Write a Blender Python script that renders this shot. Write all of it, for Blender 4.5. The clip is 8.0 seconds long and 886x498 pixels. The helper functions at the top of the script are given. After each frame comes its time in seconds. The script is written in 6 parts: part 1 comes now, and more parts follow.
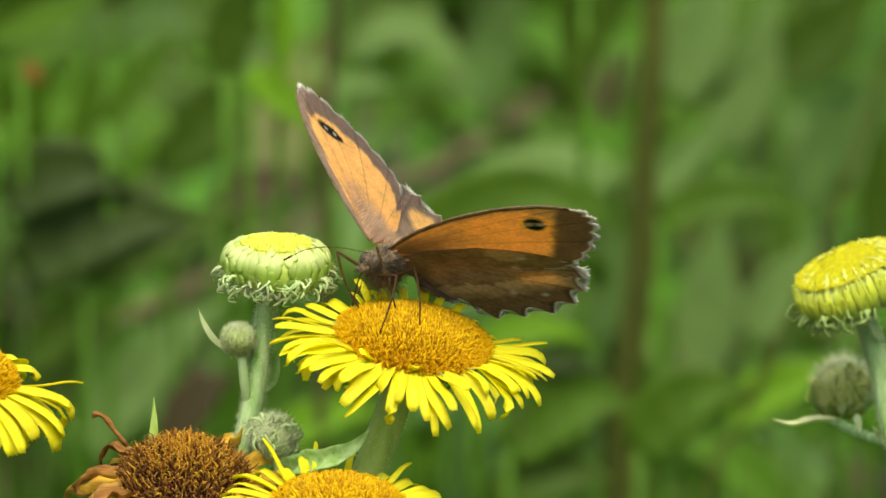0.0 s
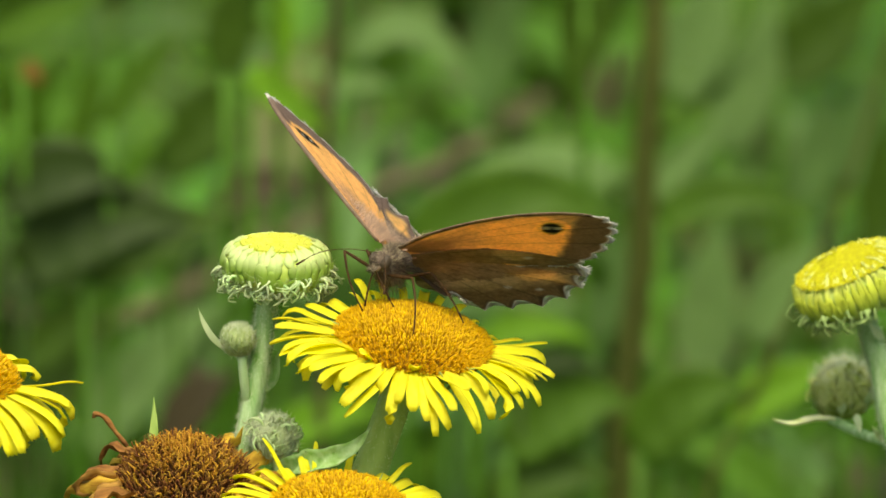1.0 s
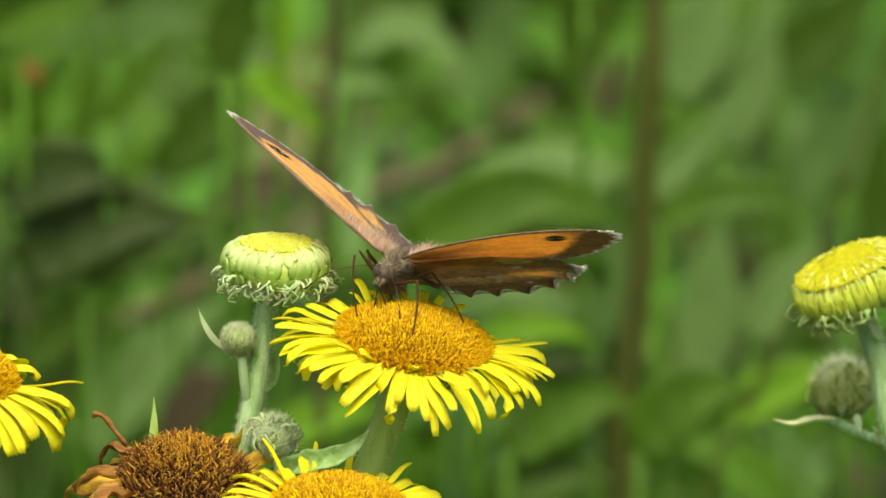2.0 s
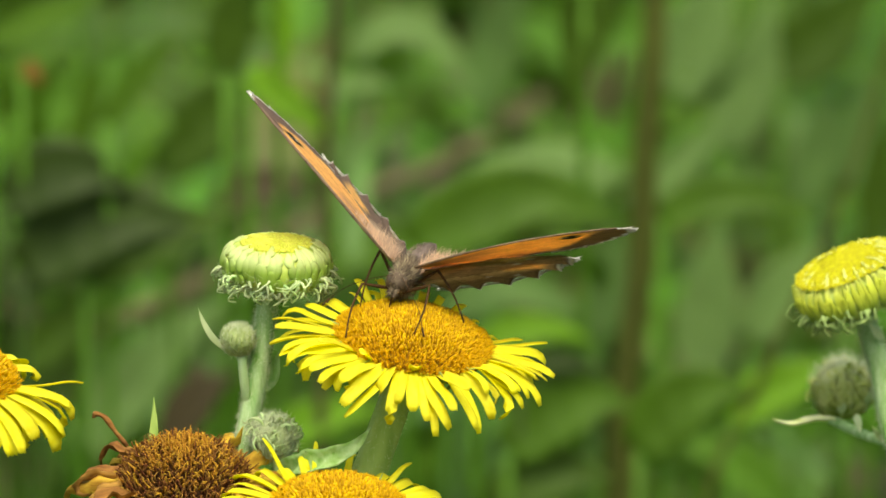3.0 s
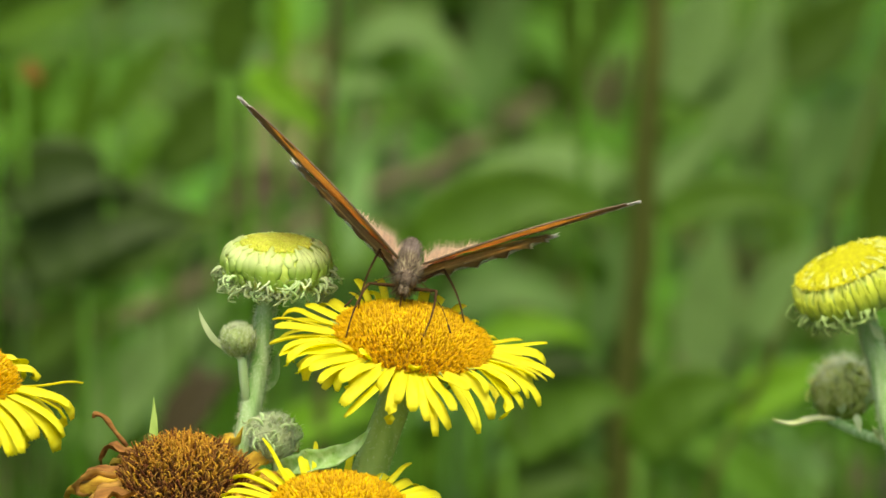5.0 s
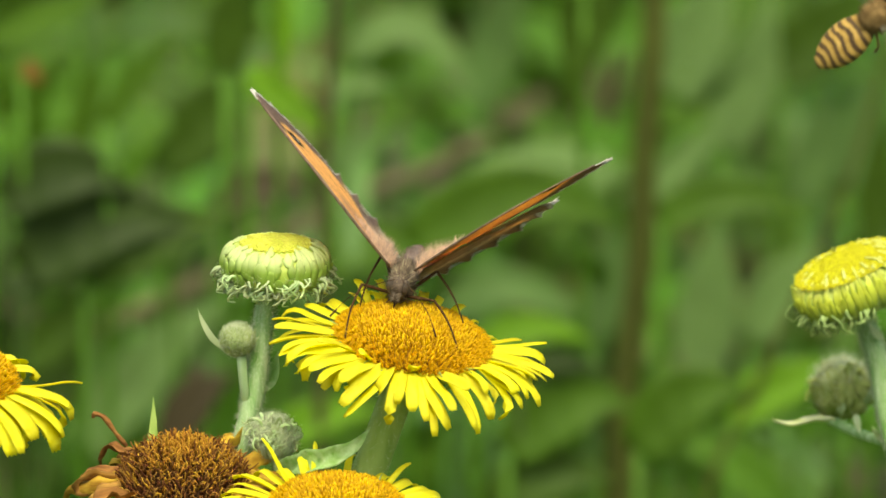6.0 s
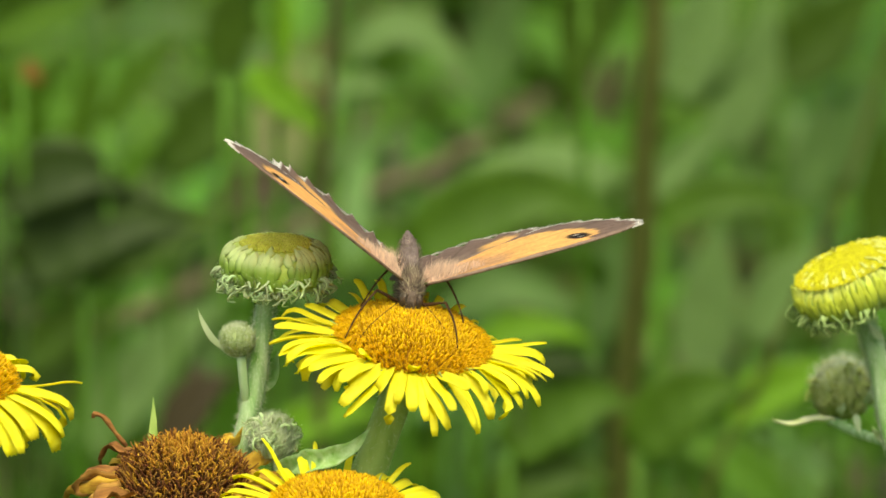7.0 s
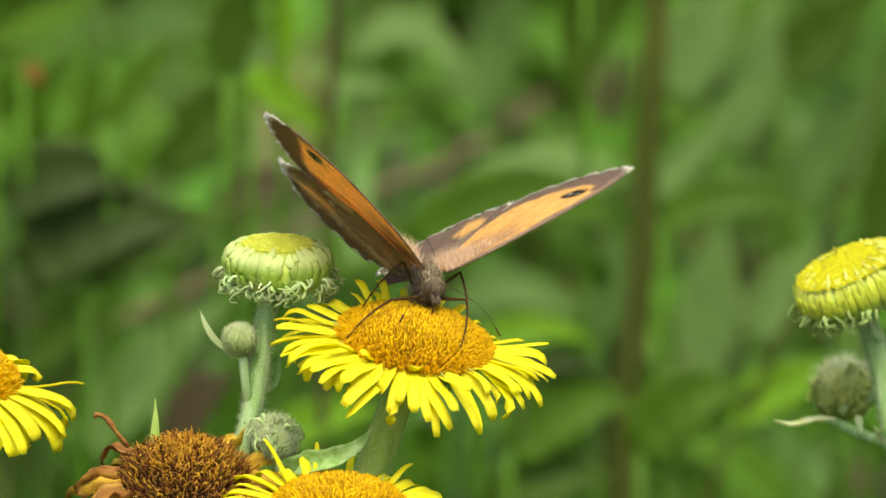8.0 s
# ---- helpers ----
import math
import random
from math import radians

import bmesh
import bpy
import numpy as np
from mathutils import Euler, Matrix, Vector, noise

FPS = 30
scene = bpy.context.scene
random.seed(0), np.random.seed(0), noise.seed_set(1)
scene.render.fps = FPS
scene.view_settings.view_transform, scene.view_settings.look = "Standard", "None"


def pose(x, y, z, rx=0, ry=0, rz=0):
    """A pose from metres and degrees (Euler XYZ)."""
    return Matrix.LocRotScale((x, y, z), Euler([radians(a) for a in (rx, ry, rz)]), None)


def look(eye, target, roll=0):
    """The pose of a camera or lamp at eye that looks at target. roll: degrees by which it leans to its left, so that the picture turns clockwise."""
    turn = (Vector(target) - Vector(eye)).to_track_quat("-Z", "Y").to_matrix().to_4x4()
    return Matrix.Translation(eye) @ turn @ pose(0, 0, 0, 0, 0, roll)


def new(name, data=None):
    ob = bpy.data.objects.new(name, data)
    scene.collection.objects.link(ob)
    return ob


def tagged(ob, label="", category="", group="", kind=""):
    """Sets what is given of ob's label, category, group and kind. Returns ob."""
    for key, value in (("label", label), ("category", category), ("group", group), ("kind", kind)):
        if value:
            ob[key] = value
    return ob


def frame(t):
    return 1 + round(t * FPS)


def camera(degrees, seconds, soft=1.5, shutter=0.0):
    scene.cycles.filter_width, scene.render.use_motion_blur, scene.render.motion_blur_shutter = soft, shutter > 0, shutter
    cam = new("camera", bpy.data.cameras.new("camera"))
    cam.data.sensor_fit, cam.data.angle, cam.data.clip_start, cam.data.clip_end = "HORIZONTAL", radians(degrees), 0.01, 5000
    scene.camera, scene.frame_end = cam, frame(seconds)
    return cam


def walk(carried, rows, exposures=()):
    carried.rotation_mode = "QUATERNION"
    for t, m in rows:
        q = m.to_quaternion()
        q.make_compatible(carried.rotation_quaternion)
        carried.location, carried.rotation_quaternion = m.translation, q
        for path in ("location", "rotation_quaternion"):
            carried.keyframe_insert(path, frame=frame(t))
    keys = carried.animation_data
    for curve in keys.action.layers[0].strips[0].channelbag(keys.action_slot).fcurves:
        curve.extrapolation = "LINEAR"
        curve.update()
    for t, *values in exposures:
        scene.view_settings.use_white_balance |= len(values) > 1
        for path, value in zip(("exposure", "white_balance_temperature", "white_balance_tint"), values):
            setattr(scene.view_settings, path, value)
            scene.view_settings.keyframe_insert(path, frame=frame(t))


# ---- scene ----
# The camera stands on a tripod 0.9 m from the flower and looks 14 degrees down through a long lens.
EYE = (0.00000, -0.87327, 0.67773)
AIM = (0.0, 0.0, 0.46)
MM = 0.001
cam = camera(5.1872, 8.0, soft=1.6, shutter=0.5)
cam.data.dof.use_dof = True
cam.data.dof.focus_distance = 0.902
cam.data.dof.aperture_fstop = 62.0
cam.data.dof.aperture_blades = 0
VIEW = look(EYE, AIM)


def nudged(pan, tilt):
    return VIEW @ pose(0, 0, 0, tilt, pan, 0)


walk(cam, [(0.0, nudged(0, 0)), (4.6, nudged(0, 0)), (6.2, nudged(-0.004, 0.001)), (7.1, nudged(-0.004, 0.001)),
           (7.5, nudged(0.002, 0.004)), (8.0, nudged(0.007, 0.004))],
     [(0.0, 0.48, 7500, -4), (1.6, 0.49, 7500, -4), (3.4, 0.55, 7500, -4), (8.0, 0.57, 7500, -4)])

# ---- light: bright day with thin cloud ----
SUN_EL = 66.0
world = bpy.data.worlds.new("sky")
scene.world = world
world.use_nodes = True
wn = world.node_tree.nodes
wl = world.node_tree.links
sky = wn.new("ShaderNodeTexSky")
sky.sky_type = "NISHITA"
sky.sun_disc = False
sky.sun_elevation = radians(SUN_EL)
sky.sun_rotation = radians(176)
sky.air_density = 1.0
sky.dust_density = 6.0
wn["Background"].inputs["Strength"].default_value = 0.15
wl.new(sky.outputs["Color"], wn["Background"].inputs["Color"])
sun_data = bpy.data.lights.new("sun", "SUN")
sun_data.energy = 1.5
sun_data.angle = radians(30)
sun_data.color = (1.0, 0.95, 0.86)
sun = new("sun", sun_data)
sun.matrix_world = look((0.02, -0.41, 1.38), (0, 0, 0.46))


# ---- materials ----
def shader(name, rough=0.6, spec=0.3):
    m = bpy.data.materials.new(name)
    m.use_nodes = True
    b = m.node_tree.nodes["Principled BSDF"]
    b.inputs["Roughness"].default_value = rough
    b.inputs["Specular IOR Level"].default_value = spec
    return m, m.node_tree.nodes, m.node_tree.links, b


def node(nodes, kind, **values):
    n = nodes.new(kind)
    for key, value in values.items():
        n.inputs[key.replace("_", " ")].default_value = value
    return n


def mixed(nodes, links, fac, a, b):
    """A colour mix; a and b are colours or sockets."""
    n = nodes.new("ShaderNodeMix")
    n.data_type = "RGBA"
    if isinstance(fac, (int, float)):
        n.inputs[0].default_value = fac
    else:
        links.new(fac, n.inputs[0])
    for i, c in ((6, a), (7, b)):
        if isinstance(c, tuple):
            n.inputs[i].default_value = (*c, 1)
        else:
            links.new(c, n.inputs[i])
    return n.outputs[2]


def ramp(nodes, links, fac, low, high):
    n = nodes.new("ShaderNodeMapRange")
    links.new(fac, n.inputs[0])
    n.inputs[1].default_value, n.inputs[2].default_value = low, high
    return n.outputs[0]


def organic(name, dark, light, scale=900.0, rough=0.6, spec=0.3, bump=0.3, stretch=(1, 1, 1), glow_through=0.0,
            through_tint=None, per_object=0.0, per_island=0.0, second=None):
    """Plant or insect surface: two scales of mottling, fine relief, and light that comes through thin parts."""
    m, nodes, links, b = shader(name, rough, spec)
    co = nodes.new("ShaderNodeTexCoord")
    mp = nodes.new("ShaderNodeMapping")
    mp.inputs["Scale"].default_value = stretch
    links.new(co.outputs["Object"], mp.inputs["Vector"])
    n1 = node(nodes, "ShaderNodeTexNoise", Scale=scale, Detail=4.0)
    n2 = node(nodes, "ShaderNodeTexNoise", Scale=scale * 0.17, Detail=2.0)
    links.new(mp.outputs[0], n1.inputs["Vector"])
    links.new(co.outputs["Object"], n2.inputs["Vector"])
    col = mixed(nodes, links, ramp(nodes, links, n1.outputs["Fac"], 0.3, 0.7), dark, light)
    mid = tuple((p + q) / 2 for p, q in zip(dark, light))
    col = mixed(nodes, links, ramp(nodes, links, n2.outputs["Fac"], 0.45, 0.8), col, second or mid)
    if per_object or per_island:
        if per_object:
            rnd = nodes.new("ShaderNodeObjectInfo").outputs["Random"]
        else:
            rnd = nodes.new("ShaderNodeNewGeometry").outputs["Random Per Island"]
        hsv = nodes.new("ShaderNodeHueSaturation")
        amount = per_object or per_island
        links.new(col, hsv.inputs["Color"])
        mr = nodes.new("ShaderNodeMapRange")
        links.new(rnd, mr.inputs[0])
        mr.inputs[3].default_value, mr.inputs[4].default_value = 1 - amount, 1 + amount
        links.new(mr.outputs[0], hsv.inputs["Value"])
        mh = nodes.new("ShaderNodeMapRange")
        links.new(rnd, mh.inputs[0])
        mh.inputs[3].default_value, mh.inputs[4].default_value = 0.5 - 0.05 * amount, 0.5 + 0.05 * amount
        links.new(mh.outputs[0], hsv.inputs["Hue"])
        col = hsv.outputs["Color"]
    links.new(col, b.inputs["Base Color"])
    if bump:
        bp = node(nodes, "ShaderNodeBump", Strength=bump, Distance=0.0002)
        links.new(n1.outputs["Fac"], bp.inputs["Height"])
        links.new(bp.outputs[0], b.inputs["Normal"])
    if glow_through:
        tr = nodes.new("ShaderNodeBsdfTranslucent")
        if through_tint:
            tr.inputs["Color"].default_value = (*through_tint, 1)
        else:
            links.new(col, tr.inputs["Color"])
        mx = nodes.new("ShaderNodeMixShader")
        mx.inputs[0].default_value = glow_through
        links.new(b.outputs[0], mx.inputs[1])
        links.new(tr.outputs[0], mx.inputs[2])
        links.new(mx.outputs[0], nodes["Material Output"].inputs["Surface"])
    return m


def attribute_tint(name, scale=2500.0, rough=0.75, glow_through=0.25, spec=0.15):
    """The wing's own pattern, stored with the mesh, broken up by rows of fine scales."""
    m, nodes, links, b = shader(name, rough, spec)
    at = nodes.new("ShaderNodeAttribute")
    at.attribute_name = "tint"
    co = nodes.new("ShaderNodeTexCoord")
    n1 = node(nodes, "ShaderNodeTexNoise", Scale=scale, Detail=3.0)
    n2 = node(nodes, "ShaderNodeTexNoise", Scale=scale * 0.22, Detail=3.0)
    links.new(co.outputs["Object"], n1.inputs["Vector"])
    links.new(co.outputs["Object"], n2.inputs["Vector"])
    hsv = nodes.new("ShaderNodeHueSaturation")
    links.new(at.outputs["Color"], hsv.inputs["Color"])
    add = nodes.new("ShaderNodeMath")
    add.operation = "ADD"
    links.new(n1.outputs["Fac"], add.inputs[0])
    links.new(n2.outputs["Fac"], add.inputs[1])
    mr = nodes.new("ShaderNodeMapRange")
    links.new(add.outputs[0], mr.inputs[0])
    mr.inputs[1].default_value, mr.inputs[2].default_value = 0.6, 1.4
    mr.inputs[3].default_value, mr.inputs[4].default_value = 0.72, 1.28
    links.new(mr.outputs[0], hsv.inputs["Value"])
    links.new(hsv.outputs[0], b.inputs["Base Color"])
    bp = node(nodes, "ShaderNodeBump", Strength=0.25, Distance=0.0001)
    links.new(n1.outputs["Fac"], bp.inputs["Height"])
    links.new(bp.outputs[0], b.inputs["Normal"])
    tr = nodes.new("ShaderNodeBsdfTranslucent")
    links.new(hsv.outputs[0], tr.inputs["Color"])
    mx = nodes.new("ShaderNodeMixShader")
    mx.inputs[0].default_value = glow_through
    links.new(b.outputs[0], mx.inputs[1])
    links.new(tr.outputs[0], mx.inputs[2])
    links.new(mx.outputs[0], nodes["Material Output"].inputs["Surface"])
    return m


PETAL = organic("petal_yellow", (0.84, 0.755, 0.018), (0.93, 0.90, 0.07), 2200, 0.55, 0.25, 0.35, (0.10, 1, 1), 0.35, None, 0.08)
FLORET = organic("floret_orange", (0.66, 0.36, 0.008), (0.84, 0.51, 0.012), 1200, 0.6, 0.2, 0.2, (1, 1, 1), 0.15, None, 0, 0.18)
# disc base: dark brown, the shade between the florets put into its colour
FLORET_GAP_SHADE = organic("floret_gap_shade", (0.17, 0.075, 0.006), (0.30, 0.15, 0.008), 1500, 0.8, 0.1, 0.4)
STEM = organic("stem_green", (0.23, 0.37, 0.06), (0.42, 0.55, 0.17), 700, 0.6, 0.25, 0.5, (1, 1, 0.12))
STEM_WOOLLY = organic("stem_woolly", (0.17, 0.36, 0.08), (0.48, 0.63, 0.36), 1300, 0.8, 0.1, 0.6, (1, 1, 0.06))
BRACT = organic("bract_green", (0.26, 0.40, 0.10), (0.46, 0.58, 0.24), 900, 0.7, 0.2, 0.5, (1, 1, 1), 0.2)
BUD_RAY = organic("bud_ray", (0.66, 0.76, 0.26), (0.88, 0.90, 0.58), 900, 0.6, 0.25, 0.3, (1, 1, 1), 0.2, None, 0.08)
BUD_SIDE = organic("bud_side", (0.46, 0.60, 0.10), (0.62, 0.72, 0.20), 700, 0.6, 0.25, 0.3)
BUD_YELLOW = organic("bud_yellow", (0.56, 0.60, 0.06), (0.72, 0.74, 0.13), 1300, 0.6, 0.2, 0.4, (1, 1, 1), 0.1, None, 0, 0.15)
DISC_YELLOW = organic("disc_yellow", (0.50, 0.47, 0.014), (0.63, 0.60, 0.025), 1300, 0.6, 0.2, 0.4, (1, 1, 1), 0.15, None, 0, 0.2)
PALE_BRACT = organic("pale_bract", (0.42, 0.58, 0.22), (0.76, 0.84, 0.56), 700, 0.8, 0.1, 0.4, (1, 1, 1), 0.3, None, 0, 0.3)
SMALL_GREEN = organic("small_bud_green", (0.30, 0.42, 0.13), (0.52, 0.62, 0.28), 900, 0.75, 0.15, 0.4, (1, 1, 1), 0.25)
BUD_OLIVE = organic("bud_olive", (0.25, 0.35, 0.06), (0.52, 0.56, 0.20), 700, 0.8, 0.15, 0.4, (1, 1, 1), 0.15)
LEAF_SOFT = organic("leaf_velvet", (0.30, 0.56, 0.12), (0.62, 0.80, 0.42), 1100, 0.8, 0.15, 1.0, (1, 1, 1), 0.3)
WOOL = organic("wool", (0.60, 0.69, 0.45), (0.82, 0.86, 0.66), 1500, 0.9, 0.05, 0.4, (1, 1, 1), 0.25)
DRY_PETAL = organic("dry_petal", (0.15, 0.055, 0.013), (0.62, 0.34, 0.085), 1500, 0.7, 0.2, 0.8, (0.12, 1, 1), 0.15, None, 0.3)
# closed florets: duller by themselves, also darkened in colour for the butterfly's shadow
FLORET_BUD_SHADED = organic("floret_bud_shaded", (0.53, 0.305, 0.008), (0.73, 0.45, 0.013), 1200, 0.6, 0.2, 0.2, (1, 1, 1), 0.1, None, 0, 0.26)
DRY_YELLOW = organic("dry_yellow", (0.36, 0.17, 0.02), (0.80, 0.56, 0.07), 1500, 0.7, 0.2, 0.8, (0.12, 1, 1), 0.15, None, 0.2)
DRY_FLORET = organic("dry_floret", (0.12, 0.048, 0.015), (0.27, 0.12, 0.03), 900, 0.8, 0.15, 0.4, (1, 1, 1), 0, None, 0, 0.5)
DRY_TIP = organic("dry_tip", (0.34, 0.155, 0.02), (0.55, 0.29, 0.035), 900, 0.8, 0.15, 0.4, (1, 1, 1), 0, None, 0, 0.3)
DRY_BED = organic("dry_bed", (0.03, 0.014, 0.006), (0.07, 0.03, 0.012), 1200, 0.9, 0.1, 0.5)


def part(name, bm, material, parent, label="", smooth=True, kind=""):
    me = bpy.data.meshes.new(name)
    bm.to_mesh(me)
    bm.free()
    for p in me.polygons:
        p.use_smooth = smooth
    for m in (material if isinstance(material, (list, tuple)) else [material]):
        me.materials.append(m)
    ob = new(name, me)
    ob.parent = parent
    return tagged(ob, label, kind=kind)


def thing(name, place, label, category, group=""):
    ob = new(name)
    ob.empty_display_size = 0.01
    ob.location = place
    return tagged(ob, label, category, group)


# ---- shape helpers ----
def spline(points, n):
    """A smooth curve through points, n steps in all; steps follow the length, so far and near points mix well."""
    P = [np.array(p, float) for p in points]
    P = [2 * P[0] - P[1]] + P + [2 * P[-1] - P[-2]]
    knots = [0.0]
    for a, b in zip(P, P[1:]):
        knots.append(knots[-1] + max(1e-9, float(np.linalg.norm(b - a))) ** 0.5)
    out = []
    segs = len(P) - 3
    for k in range(n + 1):
        f = k / n * segs
        i = min(int(f), segs - 1)
        t0, t1, t2, t3 = knots[i:i + 4]
        t = t1 + (f - i) * (t2 - t1)
        p0, p1, p2, p3 = P[i:i + 4]
        a1 = (t1 - t) / (t1 - t0) * p0 + (t - t0) / (t1 - t0) * p1
        a2 = (t2 - t) / (t2 - t1) * p1 + (t - t1) / (t2 - t1) * p2
        a3 = (t3 - t) / (t3 - t2) * p2 + (t - t2) / (t3 - t2) * p3
        b1 = (t2 - t) / (t2 - t0) * a1 + (t - t0) / (t2 - t0) * a2
        b2 = (t3 - t) / (t3 - t1) * a2 + (t - t1) / (t3 - t1) * a3
        out.append((t2 - t) / (t2 - t1) * b1 + (t - t1) / (t2 - t1) * b2)
    return out


def add_tube(bm, points, radius, sides=8, ribs=0.0, ribn=6, slot=0):
    """A tube along points; radius is a number or a function of 0..1."""
    rings = []
    n = len(points)
    side = None
    for i, p in enumerate(points):
        p = Vector(p)
        d = Vector(points[min(i + 1, n - 1)]) - Vector(points[max(i - 1, 0)])
        d.normalize()
        if side is None:
            side = d.orthogonal().normalized()
        side = (side - d * side.dot(d)).normalized()
        other = d.cross(side)
        r = radius(i / (n - 1)) if callable(radius) else radius
        ring = []
        for k in range(sides):
            a = 2 * math.pi * k / sides
            rr = r * (1 + ribs * math.cos(ribn * a))
            ring.append(bm.verts.new(p + side * (rr * math.cos(a)) + other * (rr * math.sin(a))))
        rings.append(ring)
    for i in range(n - 1):
        for k in range(sides):
            f = bm.faces.new((rings[i][k], rings[i][(k + 1) % sides], rings[i + 1][(k + 1) % sides], rings[i + 1][k]))
            f.material_index = slot
    for ring, flip in ((rings[0], True), (rings[-1], False)):
        f = bm.faces.new(ring[::-1] if flip else ring)
        f.material_index = slot
    return rings


def add_spike(bm, p, d, length, r, sides=4, slot=0):
    """A small pointed hair or floret."""
    p, d = Vector(p), Vector(d).normalized()
    s = d.orthogonal().normalized()
    o = d.cross(s)
    base = [bm.verts.new(p + s * (r * math.cos(6.2832 * k / sides)) + o * (r * math.sin(6.2832 * k / sides))) for k in range(sides)]
    tip = bm.verts.new(p + d * length)
    for k in range(sides):
        bm.faces.new((base[k], base[(k + 1) % sides], tip)).material_index = slot


def add_blade(bm, spine, width, thick, up=(0, 0, 1), across=4, cup=0.15, notch=0.0, slot=0, wave=0.0):
    """A leaf-like blade along a spine, with thickness. width: a function of 0..1. cup: how far its edges rise, notch: a toothed end."""
    n = len(spine)
    top, low = [], []
    up = Vector(up)
    for i, p in enumerate(spine):
        p = Vector(p)
        d = (Vector(spine[min(i + 1, n - 1)]) - Vector(spine[max(i - 1, 0)])).normalized()
        side = d.cross(up)
        if side.length < 1e-6:
            side = d.orthogonal()
        side.normalize()
        nrm = side.cross(d).normalized()
        w = width(i / (n - 1))
        rt, rl = [], []
        for k in range(across + 1):
            s = 2 * k / across - 1
            h = cup * w * (s * s - 0.4) + wave * w * math.sin(i * 1.7 + s * 2)
            pull = notch * w * (1 if (i == n - 1 and k % 2 == 1) else 0)
            q = p + side * (s * w / 2) + nrm * h - d * pull
            e = thick * (1 - 0.7 * s * s) / 2
            rt.append(bm.verts.new(q + nrm * e))
            rl.append(bm.verts.new(q - nrm * e))
        top.append(rt)
        low.append(rl)
    faces = []
    for i in range(n - 1):
        for k in range(across):
            faces.append(bm.faces.new((top[i][k], top[i][k + 1], top[i + 1][k + 1], top[i + 1][k])))
            faces.append(bm.faces.new((low[i][k + 1], low[i][k], low[i + 1][k], low[i + 1][k + 1])))
        for k, flip in ((0, False), (across, True)):
            q = (top[i][k], top[i + 1][k], low[i + 1][k], low[i][k])
            faces.append(bm.faces.new(q[::-1] if flip else q))
    for i, flip in ((0, True), (n - 1, False)):
        for k in range(across):
            q = (top[i][k], top[i][k + 1], low[i][k + 1], low[i][k])
            faces.append(bm.faces.new(q[::-1] if flip else q))
    for f in faces:
        f.material_index = slot


def add_blob(bm, m, rings=10, sides=14, rough=0.0, slot=0, seed=0.0):
    """A rounded lump: the unit ball under m, made uneven by rough."""
    rows = []
    for i in range(rings + 1):
        th = math.pi * i / rings
        if i in (0, rings):
            v = Vector((0, 0, math.cos(th)))
            rows.append([bm.verts.new(m @ v)])
            continue
        row = []
        for k in range(sides):
            a = 2 * math.pi * k / sides
            v = Vector((math.sin(th) * math.cos(a), math.sin(th) * math.sin(a), math.cos(th)))
            v *= 1 + rough * noise.noise(v * 3 + Vector((seed, 0, 0)))
            row.append(bm.verts.new(m @ v))
        rows.append(row)
    for i in range(rings):
        a, b = rows[i], rows[i + 1]
        for k in range(sides):
            k2 = (k + 1) % sides
            if len(a) == 1:
                f = bm.faces.new((a[0], b[k], b[k2]))
            elif len(b) == 1:
                f = bm.faces.new((a[k], b[0], a[k2]))
            else:
                f = bm.faces.new((a[k], b[k], b[k2], a[k2]))
            f.material_index = slot


def add_lathe(bm, profile, sides=24, m=Matrix(), slot=0, wobble=0.0):
    """A turned shape from (radius, height) pairs."""
    rows = []
    for r, z in profile:
        if r < 1e-7:
            rows.append([bm.verts.new(m @ Vector((0, 0, z)))])
        else:
            rows.append([bm.verts.new(m @ Vector((r * (1 + wobble * math.sin(3 * a + z * 900)) * math.cos(a), r * math.sin(a), z)))
                         for a in (2 * math.pi * k / sides for k in range(sides))])
    for a, b in zip(rows, rows[1:]):
        for k in range(sides):
            k2 = (k + 1) % sides
            if len(a) == 1 and len(b) == 1:
                continue
            if len(a) == 1:
                f = bm.faces.new((a[0], b[k], b[k2]))
            elif len(b) == 1:
                f = bm.faces.new((a[k], b[0], a[k2]))
            else:
                f = bm.faces.new((a[k], b[k], b[k2], a[k2]))
            f.material_index = slot


def facing(place, axis, spin=0.0):
    """A pose at place whose z points along axis and whose x points as nearly as it can along the world's x."""
    z = Vector(axis).normalized()
    x = (Vector((1, 0, 0)) - z * z.x).normalized()
    r = Matrix((x, z.cross(x), z)).transposed().to_4x4()
    return Matrix.Translation(place) @ r @ pose(0, 0, 0, 0, 0, spin)


# ---- ground ----
SOIL = organic("soil", (0.035, 0.035, 0.018), (0.07, 0.09, 0.03), 30, 0.95, 0.1, 0.6, (1, 1, 1), 0, None, 0, 0, (0.05, 0.08, 0.02))


def build_ground():
    bm = bmesh.new()
    n = 60
    grid = []
    for i in range(n + 1):
        row = []
        for k in range(n + 1):
            u, v = 2 * i / n - 1, 2 * k / n - 1
            x, y = 400 * u * abs(u) ** 3, 400 * v * abs(v) ** 3 + 1
            row.append(bm.verts.new((x, y, 0.04 * noise.noise(Vector((x * 1.5, y * 1.5, 0))) - 0.03)))
        grid.append(row)
    for i in range(n):
        for k in range(n):
            bm.faces.new((grid[i][k], grid[i + 1][k], grid[i + 1][k + 1], grid[i][k + 1]))
    me = bpy.data.meshes.new("ground")
    bm.to_mesh(me)
    bm.free()
    me.materials.append(SOIL)
    tagged(new("ground", me), "dark damp soil under dense green meadow plants", "ground", kind="structure")


build_ground()


